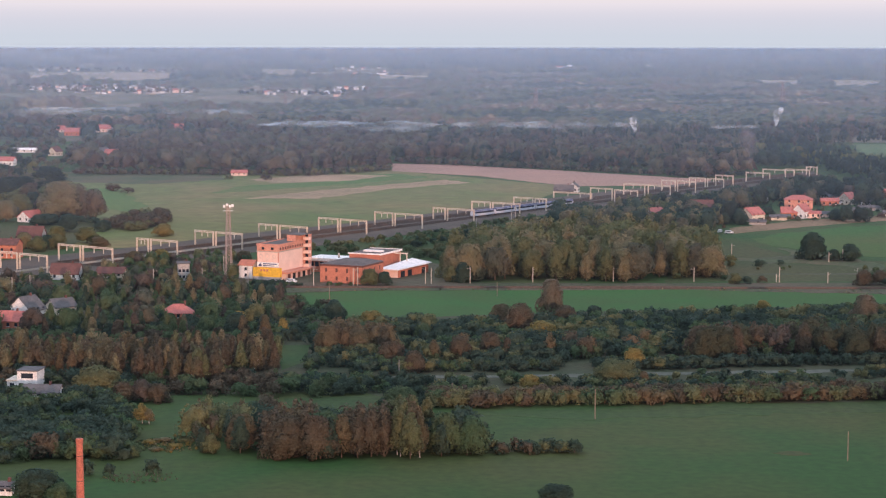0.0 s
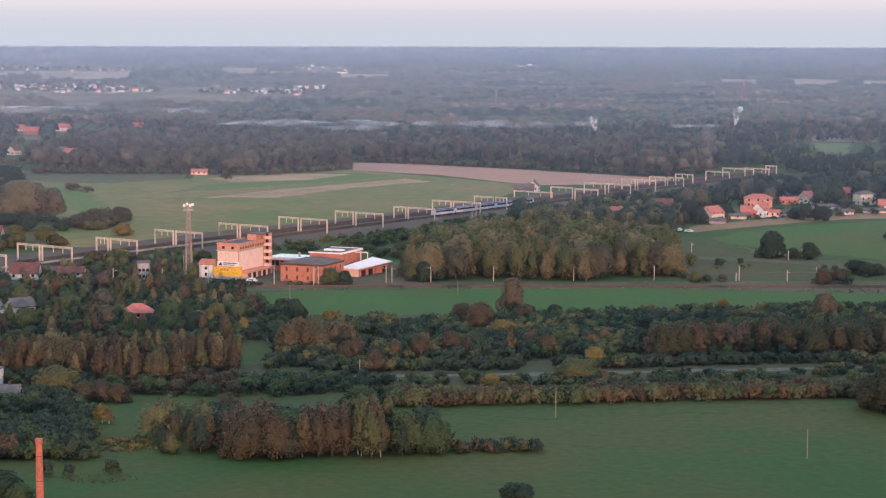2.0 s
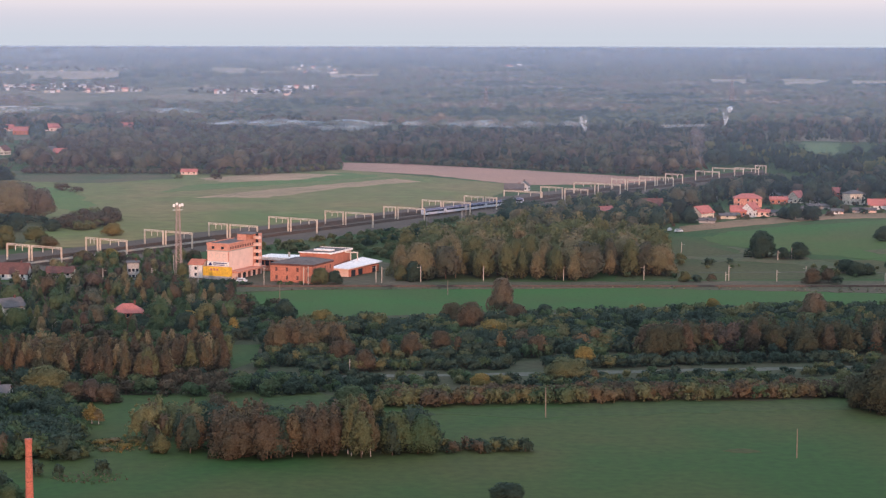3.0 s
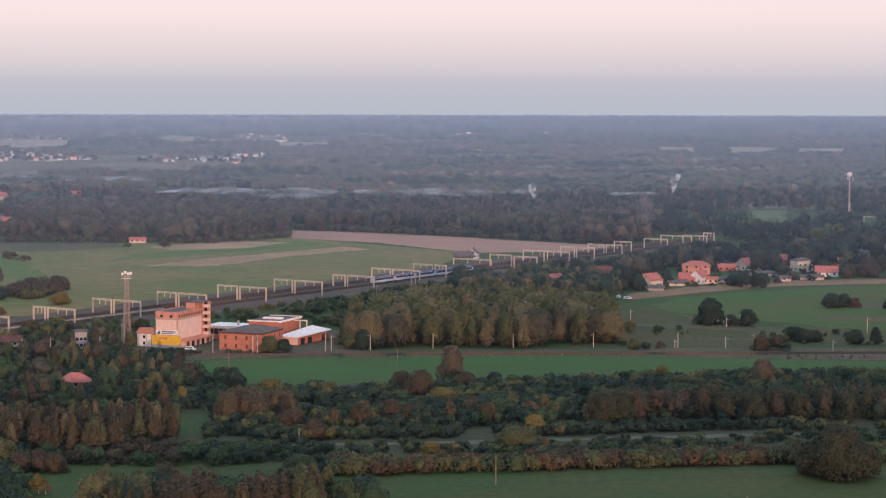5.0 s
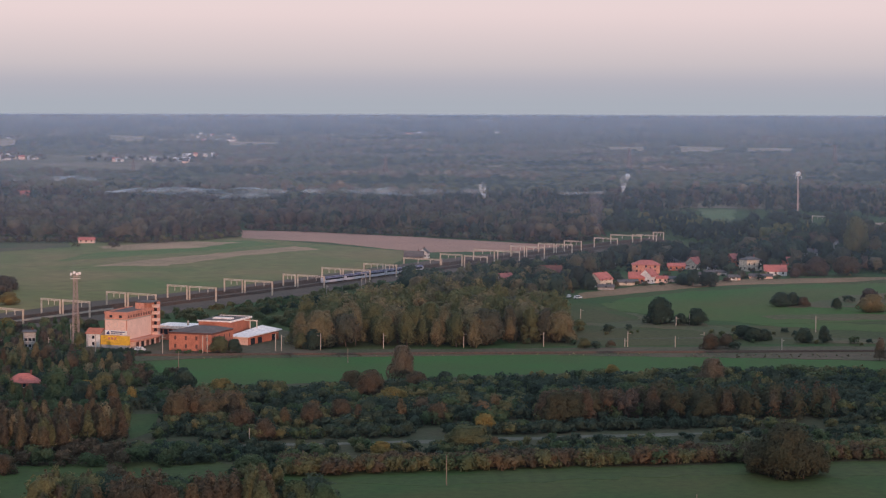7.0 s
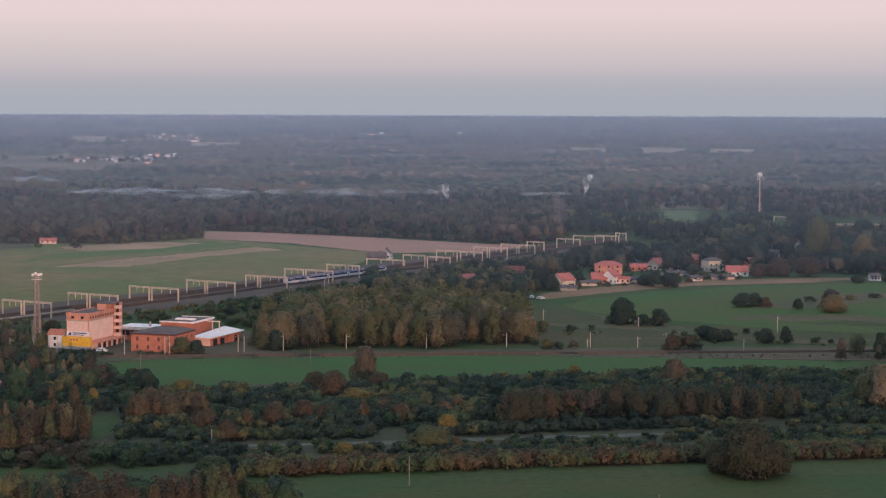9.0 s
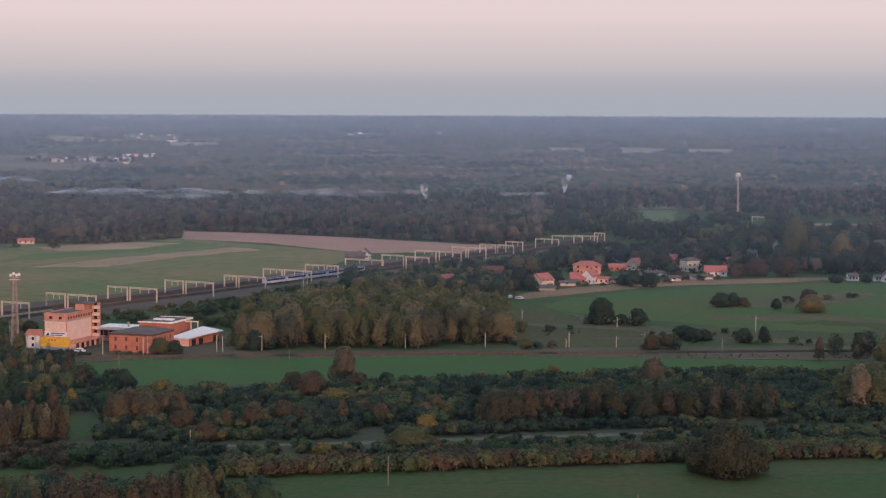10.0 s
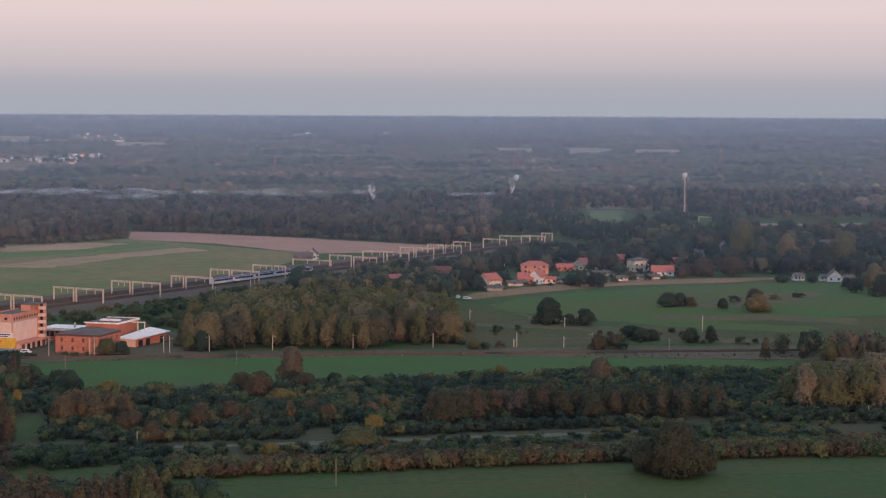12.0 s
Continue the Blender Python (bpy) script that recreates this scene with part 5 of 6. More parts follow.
for kind, colour, x, y, h, w, where in [
    ("willow", "moss", 139, 550, 14.6, 14.5, "on the edge of the field"), ("willow", "moss", 134, 557, 8.0, 9, "on the edge of the field"), ("willow", "moss", 146, 552, 9.5, 10.5, "on the edge of the field"),
    ("round", "grey", 41, 747, 14.0, 9.5, "on the edge of the thicket"), ("round", "brown", 27, 701, 11.0, 10, "on the edge of the thicket"), ("round", "yellow", 34, 688, 6.5, 10, "in the thicket"),
    ("round", "yellow", -26, 715, 6.5, 9.5, "on the edge of the thicket"), ("willow", "olive", 53, 598, 7.5, 12.5, "between the hedges"), ("round", "yellow", 124, 767, 3.6, 5, "on the crop field's edge"),
    ("round", "grey", 155, 726, 11.0, 10, "on the edge of the thicket"), ("round", "brown", 45, 725, 7.0, 9, "on the edge of the thicket"), ("round", "rust", 21, 721, 8.0, 8, "on the edge of the thicket"),
    ("round", "dark", 176, 945, 12.5, 13, "on the crop field's edge"), ("round", "dark", 192, 936, 8.0, 8.5, "on the crop field's edge"), ("round", "dark", 184, 936, 5.5, 6.5, "on the crop field's edge"),
    ("round", "yellow", -148, 1051, 6.5, 10, "beside the railway yard"), ("round", "yellow", -132, 933, 5.5, 8, "beside the railway yard"), ("round", "tan", -220, 1142, 22.0, 25, "beside the meadow"), ("round", "grey", -214, 1149, 20.0, 19, "beside the meadow"),
    ("round", "grey", -202, 1152, 17.0, 14, "beside the meadow"), ("birch", "yellow", -82, 537, 5.6, 4.6, "on the clearing's edge"), ("birch", "tan", -80, 536, 4.2, 3.6, "on the clearing's edge"), ("round", "olive", -102, 580, 8.5, 13, "in the gardens"),
    ("round", "brown", -92, 568, 6.0, 6.5, "on the clearing's edge"), ("round", "umber", -87, 570, 6.4, 7, "on the clearing's edge"), ("round", "brown", -82, 569, 5.4, 6.5, "on the clearing's edge"), ("bush", "dark", -70, 474, 3.6, 4.2, "on the clearing"), ("bush", "dark", -80, 472, 3.0, 3.0, "on the clearing"), ("bush", "dark", -85, 472, 3.6, 4.0, "beside the chimney"),
    ("tall", "brown", -64, 517, 9.0, 4.5, "on the clearing's edge"), ("round", "dark", 26, 444, 4.2, 8.0, "low on the field"), ("round", "dark", -92, 446, 7.0, 11, "beside the chimney"), ("round", "green", -86, 441, 5.0, 7, "beside the chimney"),
    ("round", "dark", -40, 725, 9.0, 8, "on the field's edge"), ("round", "green", -76, 690, 6.5, 8, "among the gardens"), ("round", "yellow", -73, 710, 7.0, 6, "among the gardens"),
    ("round", "dark", 202, 879, 6.0, 9, "on the dull meadow"), ("round", "brown", 179, 843, 6.5, 7.5, "beside the single-track line"), ("round", "brown", 186, 845, 6.0, 7, "beside the single-track line"), ("bush", "dark", 189, 840, 3.6, 5, "beside the single-track line"), ("round", "dark", 204, 870, 6.0, 7, "on the dull meadow"), ("round", "olive", 125, 848, 4.6, 5, "beside the single-track line"), ("bush", "dark", 130, 848, 3.2, 5, "beside the single-track line"), ("bush", "brown", 137, 851, 3.2, 5, "beside the single-track line"), ("round", "tan", 293, 991, 9.0, 12, "beside the crop field"), ("bush", "dark", 295, 1041, 3.4, 7, "beside the crop field"), ("bush", "olive", 321, 1055, 3.0, 7, "beside the crop field"), ("bush", "dark", 338, 1066, 2.6, 8, "beside the crop field"), ("round", "dark", 210, 874, 5.0, 6, "on the dull meadow"), ("round", "dark", 225, 864, 6.5, 8, "on the dull meadow"),
    ("tall", "dark", 234, 863, 7.5, 5.5, "on the dull meadow"), ("round", "dark", 253, 1020, 7.5, 9, "beside the crop field"), ("round", "dark", 261, 1025, 7.0, 8, "beside the crop field"), ("round", "brown", 265, 1019, 5.0, 6, "beside the crop field"), ("round", "umber", 296, 1005, 10.5, 10, "beside the crop field"),
    ("round", "dark", 278, 1003, 6.0, 5, "beside the crop field"), ("round", "olive", -31, 842, 6.8, 8, "beside the brick office"), ("round", "dark", -25, 842, 5.6, 6, "beside the brick office"),
    ("round", "brown", -9, 620, 7.0, 7, "among the low shrubs"), ("round", "brown", -16, 636, 7.5, 9, "among the low shrubs"), ("tall", "rust", -3, 642, 6.5, 4.5, "in the thicket"),
    ("round", "dark", 57, 744, 4.5, 6, "on the thicket's edge"), ("tall", "rust", 60, 590, 5.5, 4, "between the hedges"), ("round", "yellow", 61, 631, 6.0, 7, "in the thicket"), ("round", "yellow", 26, 590, 4.2, 7, "between the hedges"),
    ("tall", "rust", -69, 684, 9.0, 4.5, "among the gardens"), ("tall", "rust", -62, 690, 8.5, 4.5, "among the gardens"), ("tall", "yellow", -56, 693, 7.0, 4, "among the gardens"), ("round", "rust", -93, 926, 5.5, 7, "beside the railway yard"),
    ("round", "rust", -142, 915, 6.5, 10, "beside the railway yard"), ("round", "olive", -182, 1016, 8.0, 11, "among the houses"), ("round", "rust", -171, 988, 6.0, 9, "among the houses"), ("round", "olive", -192, 988, 7.0, 9, "among the houses"),
    ("willow", "pale", 225, 683, 14.5, 13, "beyond the thicket"), ("willow", "pale", 233, 674, 16.5, 15, "beyond the thicket"), ("willow", "pale", 244, 676, 18.0, 16, "beyond the thicket"),
    ("round", "dark", 143, 556, 12.5, 12, "on the edge of the field"), ("willow", "moss", 135, 554, 10.5, 12, "on the edge of the field"), ("round", "moss", 143, 547, 10.0, 9, "on the edge of the field"),
    ("round", "olive", 367, 1281, 31.3, 15.1, "among the village gardens"), ("round", "tan", 391, 1257, 22.3, 15.6, "among the village gardens"), ("round", "brown", 340, 1204, 11.7, 16.3, "among the village gardens"), ("round", "brown", 347, 1356, 14.2, 13.1, "among the village gardens"), ("round", "rust", 333, 1388, 10.9, 12.1, "among the village gardens"), ("round", "olive", 425, 1246, 24.6, 18.6, "among the village gardens"), ("round", "umber", 321, 1205, 11.6, 14.1, "among the village gardens"), ("round", "dark", 490, 1578, 13.1, 16.8, "among the village gardens"), ("tall", "sage", 375, 1262, 20.5, 9.7, "among the village gardens"), ("tall", "dark", 350, 1287, 15.1, 9.0, "among the village gardens"), ("round", "dark", 329, 1326, 8.5, 11.6, "among the village gardens"), ("round", "sage", 310, 1363, 9.9, 11.9, "among the village gardens"), ("round", "pine", 407, 1238, 18.4, 13.3, "among the village gardens"), ("round", "dark", 373, 1223, 12.3, 12.3, "among the village gardens"),
    ("bush", "dark", 168, 1117, 2.6, 5, "in the village gardens"), ("bush", "green", 182, 1123, 2.2, 4.5, "in the village gardens"), ("bush", "sage", 203, 1140, 2.4, 5, "in the village gardens"), ("bush", "dark", 213, 1143, 2.0, 4, "in the village gardens"),
    ("round", "dark", 247, 1160, 6.0, 7, "in the village gardens"), ("bush", "umber", 256, 1163, 3.0, 6, "in the village gardens"), ("round", "sage", 270, 1185, 5.0, 6, "in the village gardens"), ("bush", "dark", 280, 1176, 2.6, 5, "in the village gardens"), ("round", "umber", 304, 1190, 6.0, 7, "in the village gardens"), ("bush", "green", 291, 1182, 2.4, 5, "in the village gardens"),
    ("round", "dark", 357, 1157, 5.0, 8, "beside the farmhouse"), ("round", "dark", 374, 1152, 4.5, 6, "beside the farmhouse"), ("round", "dark", 399, 1131, 6.0, 9, "beside the farmhouse"), ("round", "tan", 397, 1109, 15.0, 12, "beside the farmhouse"), ("round", "pine", 388, 1069, 12.0, 12, "beside the farmhouse"), ("round", "dark", 380, 1090, 8.0, 9, "beside the farmhouse"), ("round", "pine", 382, 1111, 6.5, 8, "beside the farmhouse"), ("round", "grey", 431, 1175, 11.0, 12, "beside the farmhouse"),
    ("round", "dark", 226, 1147, 6.5, 9, "among the village houses"), ("round", "dark", 230, 1136, 9.5, 9, "among the village houses"), ("round", "pine", 238, 1136, 8.0, 9, "among the village houses"), ("round", "dark", 191, 1169, 6.0, 7, "among the village houses"), ("round", "brown", 311, 1208, 7.5, 9, "among the village houses"), ("round", "pine", 162, 1127, 12.5, 11, "among the village houses"), ("round", "dark", 167, 1120, 9.0, 9, "among the village houses"),
    ("round", "olive", -196, 1010, 9.0, 10, "among the houses"), ("round", "dark", -203, 1075, 9.5, 10, "among the houses"), ("round", "tan", -208, 988, 8.0, 9, "among the houses"), ("round", "olive", -250, 1178, 12.0, 14, "among the houses"), ("round", "tan", -249, 1134, 12.0, 13, "among the houses"),
    ("round", "pine", -277, 1402, 13.0, 22, "beside the meadow"), ("round", "pine", -280, 1326, 12.0, 16, "beside the meadow"), ("round", "brown", -260, 1250, 12.0, 14, "beside the meadow"), ("round", "pine", -286, 1302, 12.0, 18, "beside the meadow"), ("round", "dark", -223, 1100, 7.0, 10, "among the houses"), ("round", "dark", -221, 1114, 6.0, 12, "among the houses"),
    ("bush", "dark", -205, 1121, 4.5, 9, "beside the meadow"), ("bush", "dark", -195, 1114, 4.5, 8, "beside the meadow"), ("round", "dark", -184, 1075, 6.0, 9, "beside the meadow"), ("round", "brown", -162, 1135, 8.0, 8, "beside the meadow"), ("round", "olive", -199, 975, 7.5, 8, "among the houses"), ("round", "dark", -197, 988, 6.5, 8, "among the houses"), ("round", "brown", -211, 957, 7.0, 8, "among the houses"),
    ("bush", "brown", -225, 1361, 5.0, 13, "in the meadow"), ("bush", "brown", -212, 1341, 4.0, 9, "in the meadow"), ("bush", "olive", -157, 1470, 3.6, 8, "in the meadow"), ("bush", "brown", -130, 1465, 4.0, 9, "in the meadow"),
    ("bush", "yellow", -76, 509, 1.2, 4.5, "on the weedy clearing"), ("bush", "tan", -73, 512, 1.1, 5.0, "on the weedy clearing"), ("bush", "yellow", -69, 505, 1.0, 5.0, "on the weedy clearing"), ("bush", "olive", -67, 511, 1.3, 4.0, "on the weedy clearing"), ("bush", "tan", -73, 501, 0.9, 4.0, "on the weedy clearing"),
    ("round", "green", -99, 714, 5.5, 7, "before the red-roofed house"), ("round", "dark", -91, 712, 5.5, 8, "before the red-roofed house"), ("tall", "rust", -93, 703, 6.0, 4, "before the red-roofed house"), ("round", "dark", -105, 720, 5.5, 7, "before the red-roofed house"),
    ("round", "green", -12, 562, 5.5, 10, "at the end of the hedge"), ("round", "dark", 9, 852, 8.5, 8, "beside the railway"), ("round", "olive", 4, 856, 7.0, 8, "beside the railway"),
]:
    tree(kind, colour, x, y, h, w, where)

# woods in the distance
thicket("wood", "low growth along the edge of the grey-brown wood", [-281, 1517, -285, 1536, -158, 1531, -97, 1525, -42, 1585, -42, 1565, -96, 1507, -156, 1512], 6.5, ["low"], ["sage", "umber", "olive", "sage"], 3, 6, 58)
thicket("wood", "low growth along the edge of the dark mixed wood", [-40, 1663, -40, 1686, 97, 1594, 194, 1504, 236, 1523, 233, 1505, 192, 1486, 96, 1573], 6.5, ["low"], ["sage", "umber", "pine", "sage"], 3, 6, 59)
thicket("wood", "grey-brown deciduous wood behind the meadow", [-283, 1529, -328, 1771, -258, 2012, -50, 1892, -42, 1585, -96, 1507, -165, 1518], 15, ["wood"], ["umber", "grey", "sage", "umber", "grey", "sage"], 12.5, 17.5, 41)
thicket("wood", "dark mixed wood behind the ploughed field", [-40, 1671, -45, 1893, 118, 1935, 298, 1898, 234, 1511, 192, 1486, 97, 1580], 13.5, ["wood", "pine", "wood"], ["umber", "pine", "umber", "grey", "sage"], 12, 16, 42)
thicket("wood", "dark trees around the houses", [141, 1163, 162, 1254, 226, 1317, 302, 1357, 394, 1486, 575, 1489, 452, 1169, 370, 1204, 333, 1240, 267, 1202, 212, 1255], 12, ["wood", "wood", "light_round"], ["pine", "dark", "sage", "pine", "dark", "umber", "pine"], 8, 15, 43, 0.12)
thicket("wood", "dark wood beyond the railway", [230, 1575, 275, 1780, 356, 1807, 363, 1716, 440, 1781, 494, 1694, 446, 1528, 322, 1442, 308, 1476, 296, 1569, 268, 1589], 11, ["wood", "pine"], ["pine", "dark", "pine", "olive"], 8, 13, 44)
thicket("wood", "tall brown trees beyond the houses", [398, 1438, 433, 1529, 600, 1554, 552, 1429], 11, ["wood"], ["pine", "sage", "pine", "moss", "umber"], 10, 17, 45)
thicket("wood", "dark trees on the far left of the meadow", [-294, 1106, -418, 1580, -324, 1581, -286, 1542, -280, 1402, -232, 1178], 12, ["wood", "low"], ["sage", "umber", "pine", "olive"], 5, 10, 46, 0.3)

thicket("wood", "dim tree lines in the hazy distance", [-474, 1987, -564, 2367, -346, 2433, -62, 2317, -51, 1932, -264, 2057], 17, ["wood", "wood", "pine"], ["umber", "pine", "sage", "umber"], 10, 17, 48, 0.35)
thicket("wood", "dim tree lines in the hazy distance", [-51, 1932, -59, 2207, 193, 2161, 509, 2300, 719, 2300, 893, 2296, 679, 1745, 529, 1777, 468, 1893, 413, 1978, 363, 1843, 277, 1898, 119, 1955], 16, ["wood", "wood", "pine"], ["pine", "umber", "sage", "pine"], 9, 15, 49, 0.22)
grove("trees by the railway houses", [86, 1093, 100, 1212, 141, 1254, 191, 1308, 230, 1336, 224, 1281, 178, 1213, 160, 1111, 123, 1094], 9.0, ["round", "tall", "round"], ["pine", "dark", "olive", "pine", "tan"], 5.5, 9.5, 50, "among the houses by the railway")
thicket("wood", "dark young trees between railway and houses", [193, 1317, 218, 1381, 275, 1458, 311, 1441, 377, 1439, 308, 1376, 285, 1323, 227, 1299], 11, ["wood", "low"], ["pine", "dark", "sage", "pine"], 4, 7.5, 53, 0.15)
thicket("garden_shrubs", "low dark shrubs in the gardens", [86, 1093, 100, 1212, 190, 1298, 296, 1332, 381, 1439, 552, 1429, 448, 1158, 365, 1188, 324, 1207, 262, 1171, 188, 1139, 157, 1094], 11, ["low"], ["pine", "olive", "dark", "brown", "green"], 1.4, 3.4, 51, 0.25, True)
thicket("garden_shrubs", "low dark shrubs in the gardens", [-174, 689, -214, 850, -138, 892, -95, 915, -88, 851, -99, 717], 8, ["low"], ["dark", "green", "dark", "olive"], 1.4, 2.8, 52, 0.2, True)


WOODS = [mat("far_" + n, a, 0.95, b, scale=0.02, fine=0.2, bump=0, spread=0.35) for n, a, b in (
    ("pine_wood", (0.026, 0.042, 0.034), (0.044, 0.054, 0.038)), ("green_wood", (0.070, 0.084, 0.050), (0.100, 0.090, 0.054)),
    ("brown_wood", (0.136, 0.092, 0.066), (0.096, 0.078, 0.054)), ("pale_wood", (0.220, 0.165, 0.112), (0.160, 0.130, 0.085)))]


def far_canopy():
    """The woods towards the horizon: crown beside crown, with clearings and long fields between."""
    a0, a1, na, nr = -14.0, 22.0, 760, 290
    open_land = [[(c[i], c[i + 1]) for i in range(0, len(c), 2)] for c in VILLAGES + FAR_FIELDS]
    boxes_ = [(min(p[0] for p in c), max(p[0] for p in c), min(p[1] for p in c), max(p[1] for p in c), c) for c in open_land]
    rad, step = [2020.0], 4.0
    while rad[-1] < 4836:
        rad.append(rad[-1] + step)
        step *= 1.0062
    verts, faces, kind = [], [], []
    yards = [g for g in GARDENS if 1900 < math.hypot(g[0], g[1]) < 2400]
    r = random.Random(9)
    for rr in rad:
        true = rr if rr <= FLAT else FLAT - REACH * math.log(max(1e-3, 1 - (rr - FLAT) / REACH))
        small = rr / true
        for k in range(na + 1):
            a = radians(a0 + (a1 - a0) * (k + r.uniform(-0.3, 0.3)) / na)
            x, y = rr * math.sin(a), rr * math.cos(a)
            u, v = true * math.sin(a), true * math.cos(a)
            # long clearings lie across; the open side is where the villages are
            open_side = 0.20 if a > 0.06 else 0.20 - min(0.42, (0.06 - a) * 2.2) * min(1.0, max(0.0, (true - 2700) / 500))
            m = noise.noise((u * 0.0012, v * 0.0035, 4.0)) + 0.6 * noise.noise((u * 0.004, v * 0.010, 9.0)) + open_side + 0.10
            cover = min(1.0, max(0.0, m * 7)) * min(1.0, max(0.0, (rr - 2030) / 50))
            if any(bx0 < x < bx1 and by0 < y < by1 and inside(x, y, c) for bx0, bx1, by0, by1, c in boxes_) or rr < 2260 and x < -200 and in_garden(x, y, yards):
                cover = 0.0
            dist, at = noise.voronoi((u / 13, v / 13, 0.0))
            cell = noise.noise((at[0][0] * 7.7, at[0][1] * 9.1, 3.0))
            stand = noise.noise((u * 0.006, v * 0.006, 12.0))
            crown = math.sqrt(max(0.0, 1 - min(1.0, dist[0] * 1.25) ** 2))
            h = (14 + 6 * cell + 9 * stand) * (0.22 + 0.78 * crown) * cover * small if cover > 0.15 else -1.0
            verts.append((x, y, ground_z(x, y) - 0.5 + h))
            kind.append(noise.noise((u * 0.0028, v * 0.006, 20.0)) * 2.6 + noise.noise((u * 0.009, v * 0.02, 30.0)) * 1.2 + cell * 1.7 + 1.6)
    w = na + 1
    for i in range(len(rad) - 1):
        for k in range(na):
            p = i * w + k
            faces.append((p, p + 1, p + w + 1, p + w))
    ob = mesh_object("backdrop", verts, faces, WOODS[0], True)
    for m in WOODS[1:]:
        ob.data.materials.append(m)
    ob.data.polygons.foreach_set("material_index", [max(0, min(3, int(kind[f[0]]))) for f in faces])
    tagged(ob, "dim mixed autumn woods reaching to the horizon", "woods", kind="structure")


VILLAGES = [
    [-760, 3440, -790, 3640, -540, 3660, -420, 3500, -400, 3360, -560, 3340],
    [-345, 3320, -350, 3440, -120, 3580, -125, 3270],
    [-218, 4080, -240, 4440, -110, 4440, -110, 4080],
    [-890, 4210, -900, 4320, -440, 4290, -440, 4190],
    [240, 4370, 245, 4470, 510, 4500, 500, 4400],
]
FAR_FIELDS = [
    [-699, 3891, -537, 3909, -560, 4200, -778, 4190],
    [-365, 4062, -301, 4066, -312, 4357, -398, 4371],
    [-807, 3923, -746, 3931, -782, 4175, -866, 4184],
    [-560, 2560, -403, 2602, -423, 2864, -610, 2873],
    [-325, 2572, -280, 2573, -293, 2761, -354, 2777],
    [578, 3610, 640, 3605, 691, 3901, 615, 3929],
    [700, 3560, 790, 3550, 846, 3890, 753, 3919],
    [800, 3470, 876, 3450, 968, 3825, 868, 3850],
    [980, 3610, 1062, 3600, 1119, 3785, 1020, 3819],
    [-123, 3960, -32, 3964, -19, 4125, -136, 4144],
    [-265, 4023, -223, 4025, -228, 4230, -283, 4249],
    [-225, 4631, -161, 4634, -153, 4666, -232, 4677],
    [362, 1748, 388, 1747, 440, 1963, 406, 1975],
    [474, 1610, 545, 1600, 640, 1733, 512, 1743],
]
far_canopy()
FAR_FIELD = mat("far_field", (0.36, 0.26, 0.175), 0.9, (0.25, 0.195, 0.125), scale=0.01, fine=0.05, bump=0, spread=0.15)
FAR_GREEN = mat("far_green", (0.095, 0.145, 0.050), 0.9, (0.125, 0.140, 0.060), scale=0.01, fine=0.1, bump=0, spread=0.15)
for i, corners in enumerate(FAR_FIELDS):
    patch("distant_field", "pale field among the distant woods", "field", corners, FAR_GREEN if i == 12 else FAR_FIELD, 2.5 if i < 12 else 0.3, ragged=9.0)

# far villages: small houses a few kilometres off, each at its place
fr = random.Random(77)


def far_house(x, y, w, wall, roof, label):
    shrink = (EYE - ground_z(x, y)) / EYE
    h = place("house", x, y, fr.uniform(-35, 35), label, "house", "houses of the distant village")
    w, d, e = 0.72 * w * shrink, fr.uniform(5, 7) * shrink, fr.uniform(2.6, 4.6) * shrink
    boxes("wall", wall, h, (-w / 2, w / 2, -d / 2, d / 2, -1, e + 1))
    bm = bmesh.new()
    gable_roof(bm, w, d, e + 1, 2.2 * shrink, 0.3)
    part("roof", bm, roof, h)


for row, wide in (
    ([(-728, 3550), (-714, 3551), (-638, 3559), (-573, 3499), (-562, 3589), (-549, 3612), (-512, 3375), (-335, 3387), (-293, 3347), (-283, 3347)], 12),
    ([(-673, 3556), (-658, 3535), (-641, 3537), (-607, 3584), (-479, 3399), (-457, 3422), (-440, 3423), (-251, 3413), (-237, 3414), (-193, 3394)], 21),
    ([(-182, 3525), (-171, 3548), (-154, 3549), (-141, 3549), (-144, 3311), (-207, 3795), (-201, 4427), (-192, 4468), (-182, 4119)], 13),
    ([(-851, 4251), (-778, 4284), (-616, 4241), (-592, 4243), (-452, 4214), (-174, 4365), (-154, 4121), (-131, 4167), (-123, 4168)], 20),
    ([(256, 4434), (280, 4453), (319, 4390), (350, 4389), (375, 4388), (457, 4466), (484, 4484), (720, 4618)], 26)):
    for x, y in row:
        wall, roof = fr.choice(((WHITE, GREYROOF), (WHITE, WHITE), (CREAM, GREYWALL), (WHITE, GREYWALL), (PLASTER, TILES)))
        far_house(x, y, wide * fr.uniform(0.7, 1.25), wall, roof, "pale house in the distant village")
# between them low buildings that hardly stand out
for corners, gap in zip(VILLAGES, (46, 46, 60, 70, 70)):
    for x, y in scatter(corners, gap, int(gap)):
        if fr.random() < 0.7:
            far_house(x, y, fr.uniform(8, 15), fr.choice((GREYWALL, CREAM, PLASTER, WHITE)), fr.choice((GREYROOF, BROWNROOF, GREYWALL, GREYWALL)), "dull low house in the distant village")
for corners, seed in ((VILLAGES[0], 61), (VILLAGES[1], 62), (VILLAGES[3], 63)):
    thicket("tree_line", "trees among the distant houses", corners, 24, ["wood"], ["sage", "umber", "pine"], 5, 10, seed, 0.25)


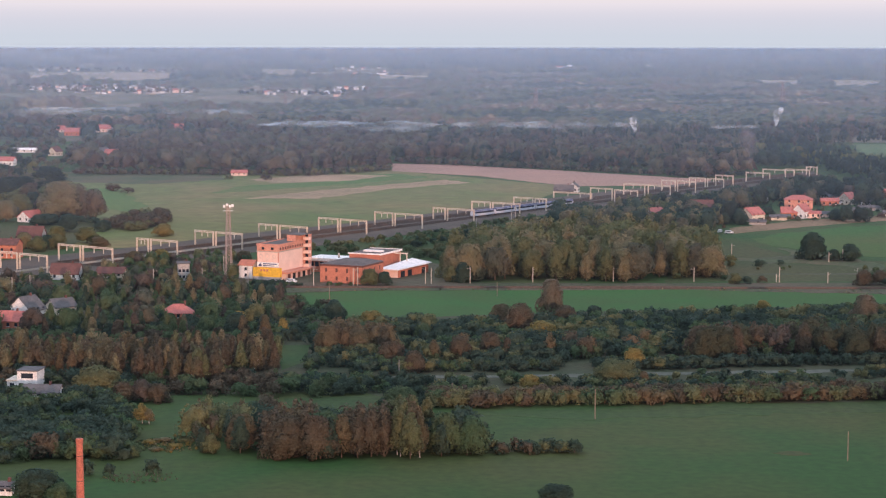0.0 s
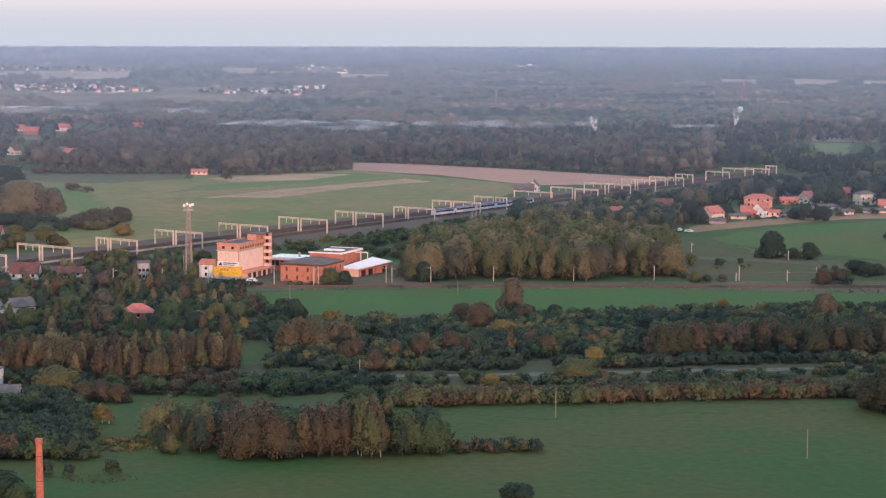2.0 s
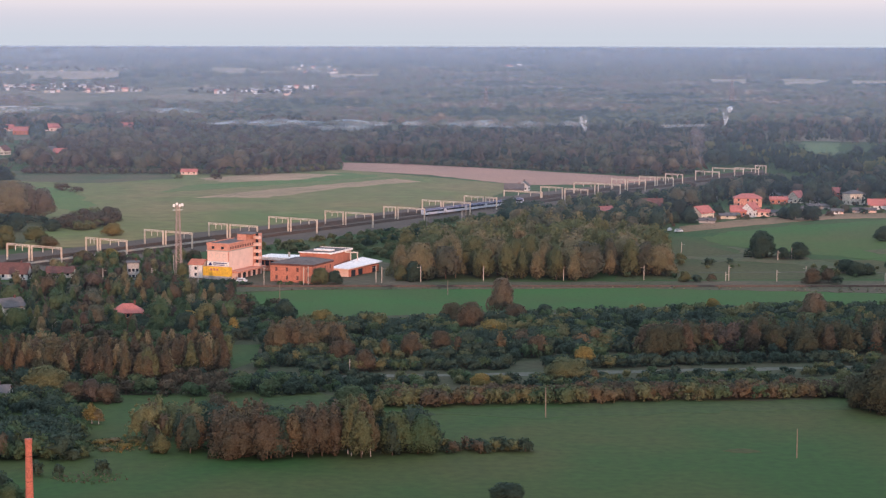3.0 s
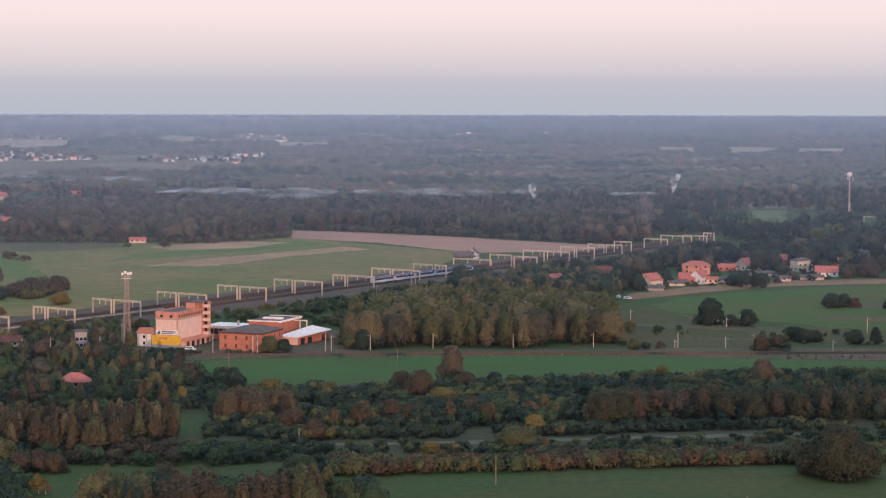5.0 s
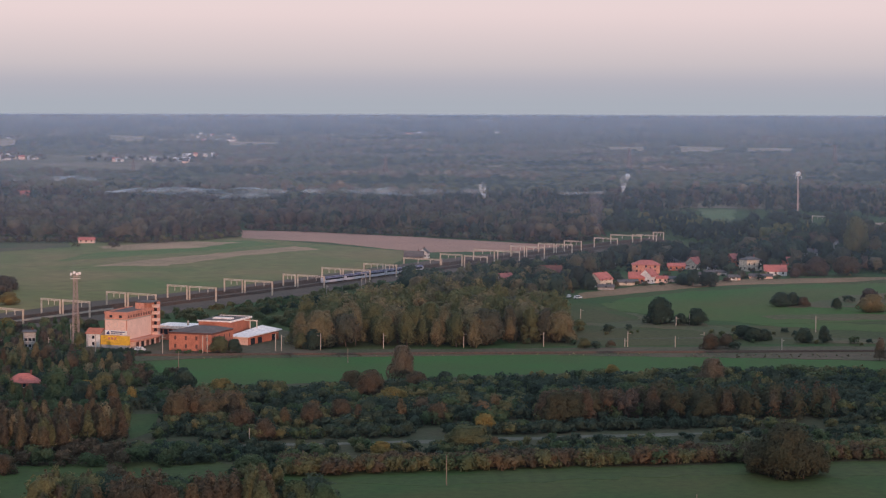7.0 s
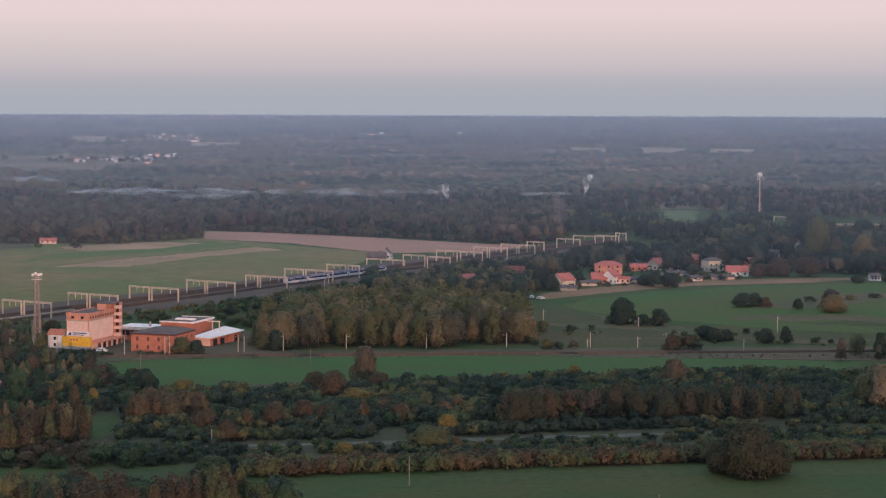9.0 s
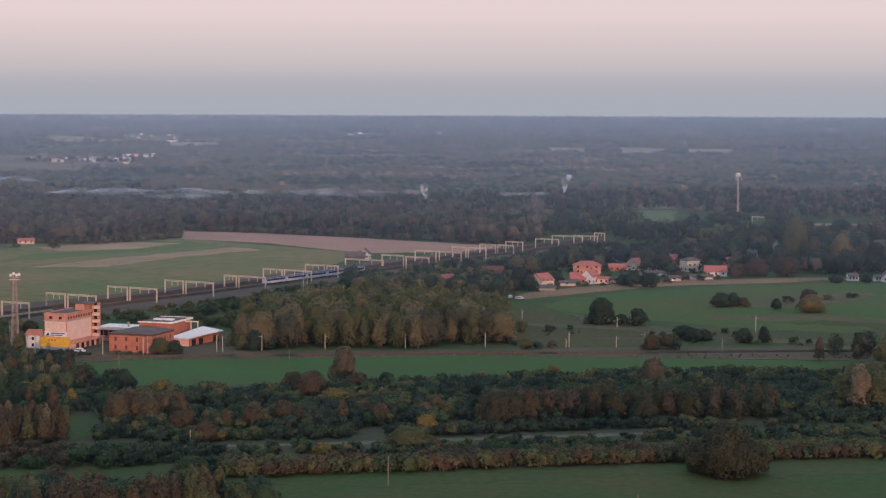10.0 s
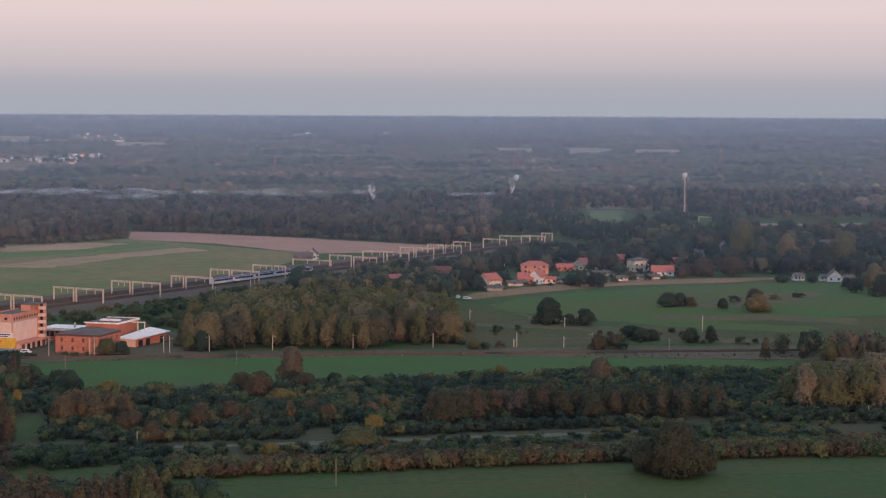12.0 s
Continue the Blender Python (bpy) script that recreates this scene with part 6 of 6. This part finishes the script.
# ---- smoke and ground mist ----
def smoke_mat(name, density, scale, colour=(0.70, 0.78, 0.82)):
    m = bpy.data.materials.new(name)
    m.use_nodes = True
    n, l = m.node_tree.nodes, m.node_tree.links
    n["Principled BSDF"].inputs["Base Color"].default_value = (*colour, 1)
    n["Principled BSDF"].inputs["Roughness"].default_value = 1.0
    geo, tex, span = n.new("ShaderNodeNewGeometry"), n.new("ShaderNodeTexNoise"), n.new("ShaderNodeMapRange")
    l.new(geo.outputs["Position"], tex.inputs["Vector"])
    tex.inputs["Scale"].default_value, tex.inputs["Detail"].default_value = scale, 4
    l.new(tex.outputs[0], span.inputs[0])
    span.inputs[1].default_value, span.inputs[2].default_value, span.inputs[4].default_value = 0.42, 0.72, density
    l.new(span.outputs[0], n["Principled BSDF"].inputs["Alpha"])
    return m


SMOKE, MIST = smoke_mat("white_smoke", 0.70, 0.16), smoke_mat("thin_mist", 0.34, 0.035)


def plume(x, y, scale, lean, material=None, label="thin white smoke rising from the woods"):
    """One column that widens, leans and frays as it climbs."""
    g = ground_z(x, y) + 9
    dirs, tris = NETS[3]
    verts = []
    for d in dirs:
        z = (d[2] + 1) / 2
        wide = 1.2 + 8.0 * z ** 1.2
        f = wide * (1 + 0.6 * noise.noise((d[0] * 1.7, d[1] * 1.7, z * 5 + x)) + 0.3 * noise.noise((d[0] * 4, d[1] * 4, z * 11)))
        verts.append((x + scale * (d[0] * f + lean * z * z * 30 + 1.6 * math.sin(6 * z)), y + scale * d[1] * f, g + scale * (z * 30 + 3 * noise.noise((d[0] * 3, d[1] * 3, 5.0)) * z)))
    ob = mesh_object("chimney_smoke", verts, tris.tolist(), material or SMOKE, True)
    tagged(ob, label, "smoke", kind="stuff")


plume(184, 1936, 0.66, 0.05)
plume(351, 2117, 0.72, 0.34)
plume(229, 1493, 0.95, -0.08, smoke_mat("grey_smoke", 0.30, 0.08, (0.26, 0.25, 0.29)), "thin grey smoke rising beside the railway")


def mist(x0, y0, x1, y1, z, wide, thick, seed):
    """A long frayed sheet of ground mist, thin at its ends."""
    dirs, tris = NETS[3]
    half, verts = math.hypot(x1 - x0, y1 - y0) / 2, []
    along = Vector((x1 - x0, y1 - y0)).normalized()
    for d in dirs:
        u = d[0] * (1 + 0.12 * noise.noise((d[1] * 3, d[2] * 3, seed)))
        f = 1 + 0.9 * noise.noise((u * 4.0, d[1], seed)) + 0.5 * noise.noise((u * 11.0, d[1] * 2, seed + 3.0))
        v = d[1] * wide * f
        x, y = (x0 + x1) / 2 + along.x * u * half - along.y * v, (y0 + y1) / 2 + along.y * u * half + along.x * v
        verts.append((x, y, ground_z(x, y) + z + d[2] * thick * f + thick * 0.8 * noise.noise((u * 3, 0.0, seed + 8))))
    ob = mesh_object("ground_mist", verts, tris.tolist(), MIST, True)
    tagged(ob, "thin white mist lying over the woods", "mist", kind="stuff")


for x0, y0, x1, y1, z, wide, thick, seed in (
    (-190, 2013, 2, 2016, 17, 16, 2.8, 1.0), (-110, 1935, -10, 1945, 16, 10, 2.2, 2.0), (8, 2030, 62, 2020, 16, 10, 2.6, 3.0), (52, 2030, 160, 1995, 16.5, 13, 3.2, 4.0),
    (130, 2015, 208, 2020, 16.5, 9, 2.0, 5.0), (205, 2010, 330, 1995, 15.5, 8, 1.4, 6.0), (-540, 2450, -345, 2510, 12, 26, 6.0, 7.0), (-330, 2370, -225, 2355, 15, 18, 5.0, 8.0)):
    mist(x0, y0, x1, y1, z, wide, thick, seed)


# ---- evening haze imitated by bluish see-through sheets, one behind the other ----
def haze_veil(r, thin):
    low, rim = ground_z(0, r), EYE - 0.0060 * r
    m = bpy.data.materials.new("haze_sheet")
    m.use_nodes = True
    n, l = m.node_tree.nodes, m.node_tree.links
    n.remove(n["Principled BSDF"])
    haze_bsdf, clear, mix = n.new("ShaderNodeBsdfDiffuse"), n.new("ShaderNodeBsdfTransparent"), n.new("ShaderNodeMixShader")
    # the haze is put into this bluish colour, denser towards the rim
    haze_bsdf.inputs["Color"].default_value = (*HAZE_TINT, 1)
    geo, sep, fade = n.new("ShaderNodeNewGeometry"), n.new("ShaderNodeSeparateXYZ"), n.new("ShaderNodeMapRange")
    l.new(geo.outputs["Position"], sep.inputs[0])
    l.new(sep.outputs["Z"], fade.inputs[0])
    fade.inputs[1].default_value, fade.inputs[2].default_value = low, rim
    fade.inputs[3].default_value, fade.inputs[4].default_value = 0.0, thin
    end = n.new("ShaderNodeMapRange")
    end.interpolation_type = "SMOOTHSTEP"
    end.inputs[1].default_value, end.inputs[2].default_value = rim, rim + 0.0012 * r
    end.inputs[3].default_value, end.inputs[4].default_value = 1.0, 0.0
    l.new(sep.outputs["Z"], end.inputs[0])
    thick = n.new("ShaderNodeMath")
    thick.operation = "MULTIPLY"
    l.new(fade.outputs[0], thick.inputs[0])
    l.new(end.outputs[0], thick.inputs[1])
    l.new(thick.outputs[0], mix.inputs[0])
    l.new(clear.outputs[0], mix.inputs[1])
    l.new(haze_bsdf.outputs[0], mix.inputs[2])
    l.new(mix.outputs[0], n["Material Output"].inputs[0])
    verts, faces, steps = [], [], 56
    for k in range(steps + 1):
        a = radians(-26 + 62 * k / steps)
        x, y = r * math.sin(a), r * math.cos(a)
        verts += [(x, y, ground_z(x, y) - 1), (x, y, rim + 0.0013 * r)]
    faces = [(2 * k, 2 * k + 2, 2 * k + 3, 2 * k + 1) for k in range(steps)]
    tagged(mesh_object("haze_sheet", verts, faces, m, True), "see-through bluish sheet that imitates haze over the woods", "haze", kind="stuff")


HAZE_TINT = (0.285, 0.44, 0.66)
# the nearest sheet is added to lift the dark tones of the foreground
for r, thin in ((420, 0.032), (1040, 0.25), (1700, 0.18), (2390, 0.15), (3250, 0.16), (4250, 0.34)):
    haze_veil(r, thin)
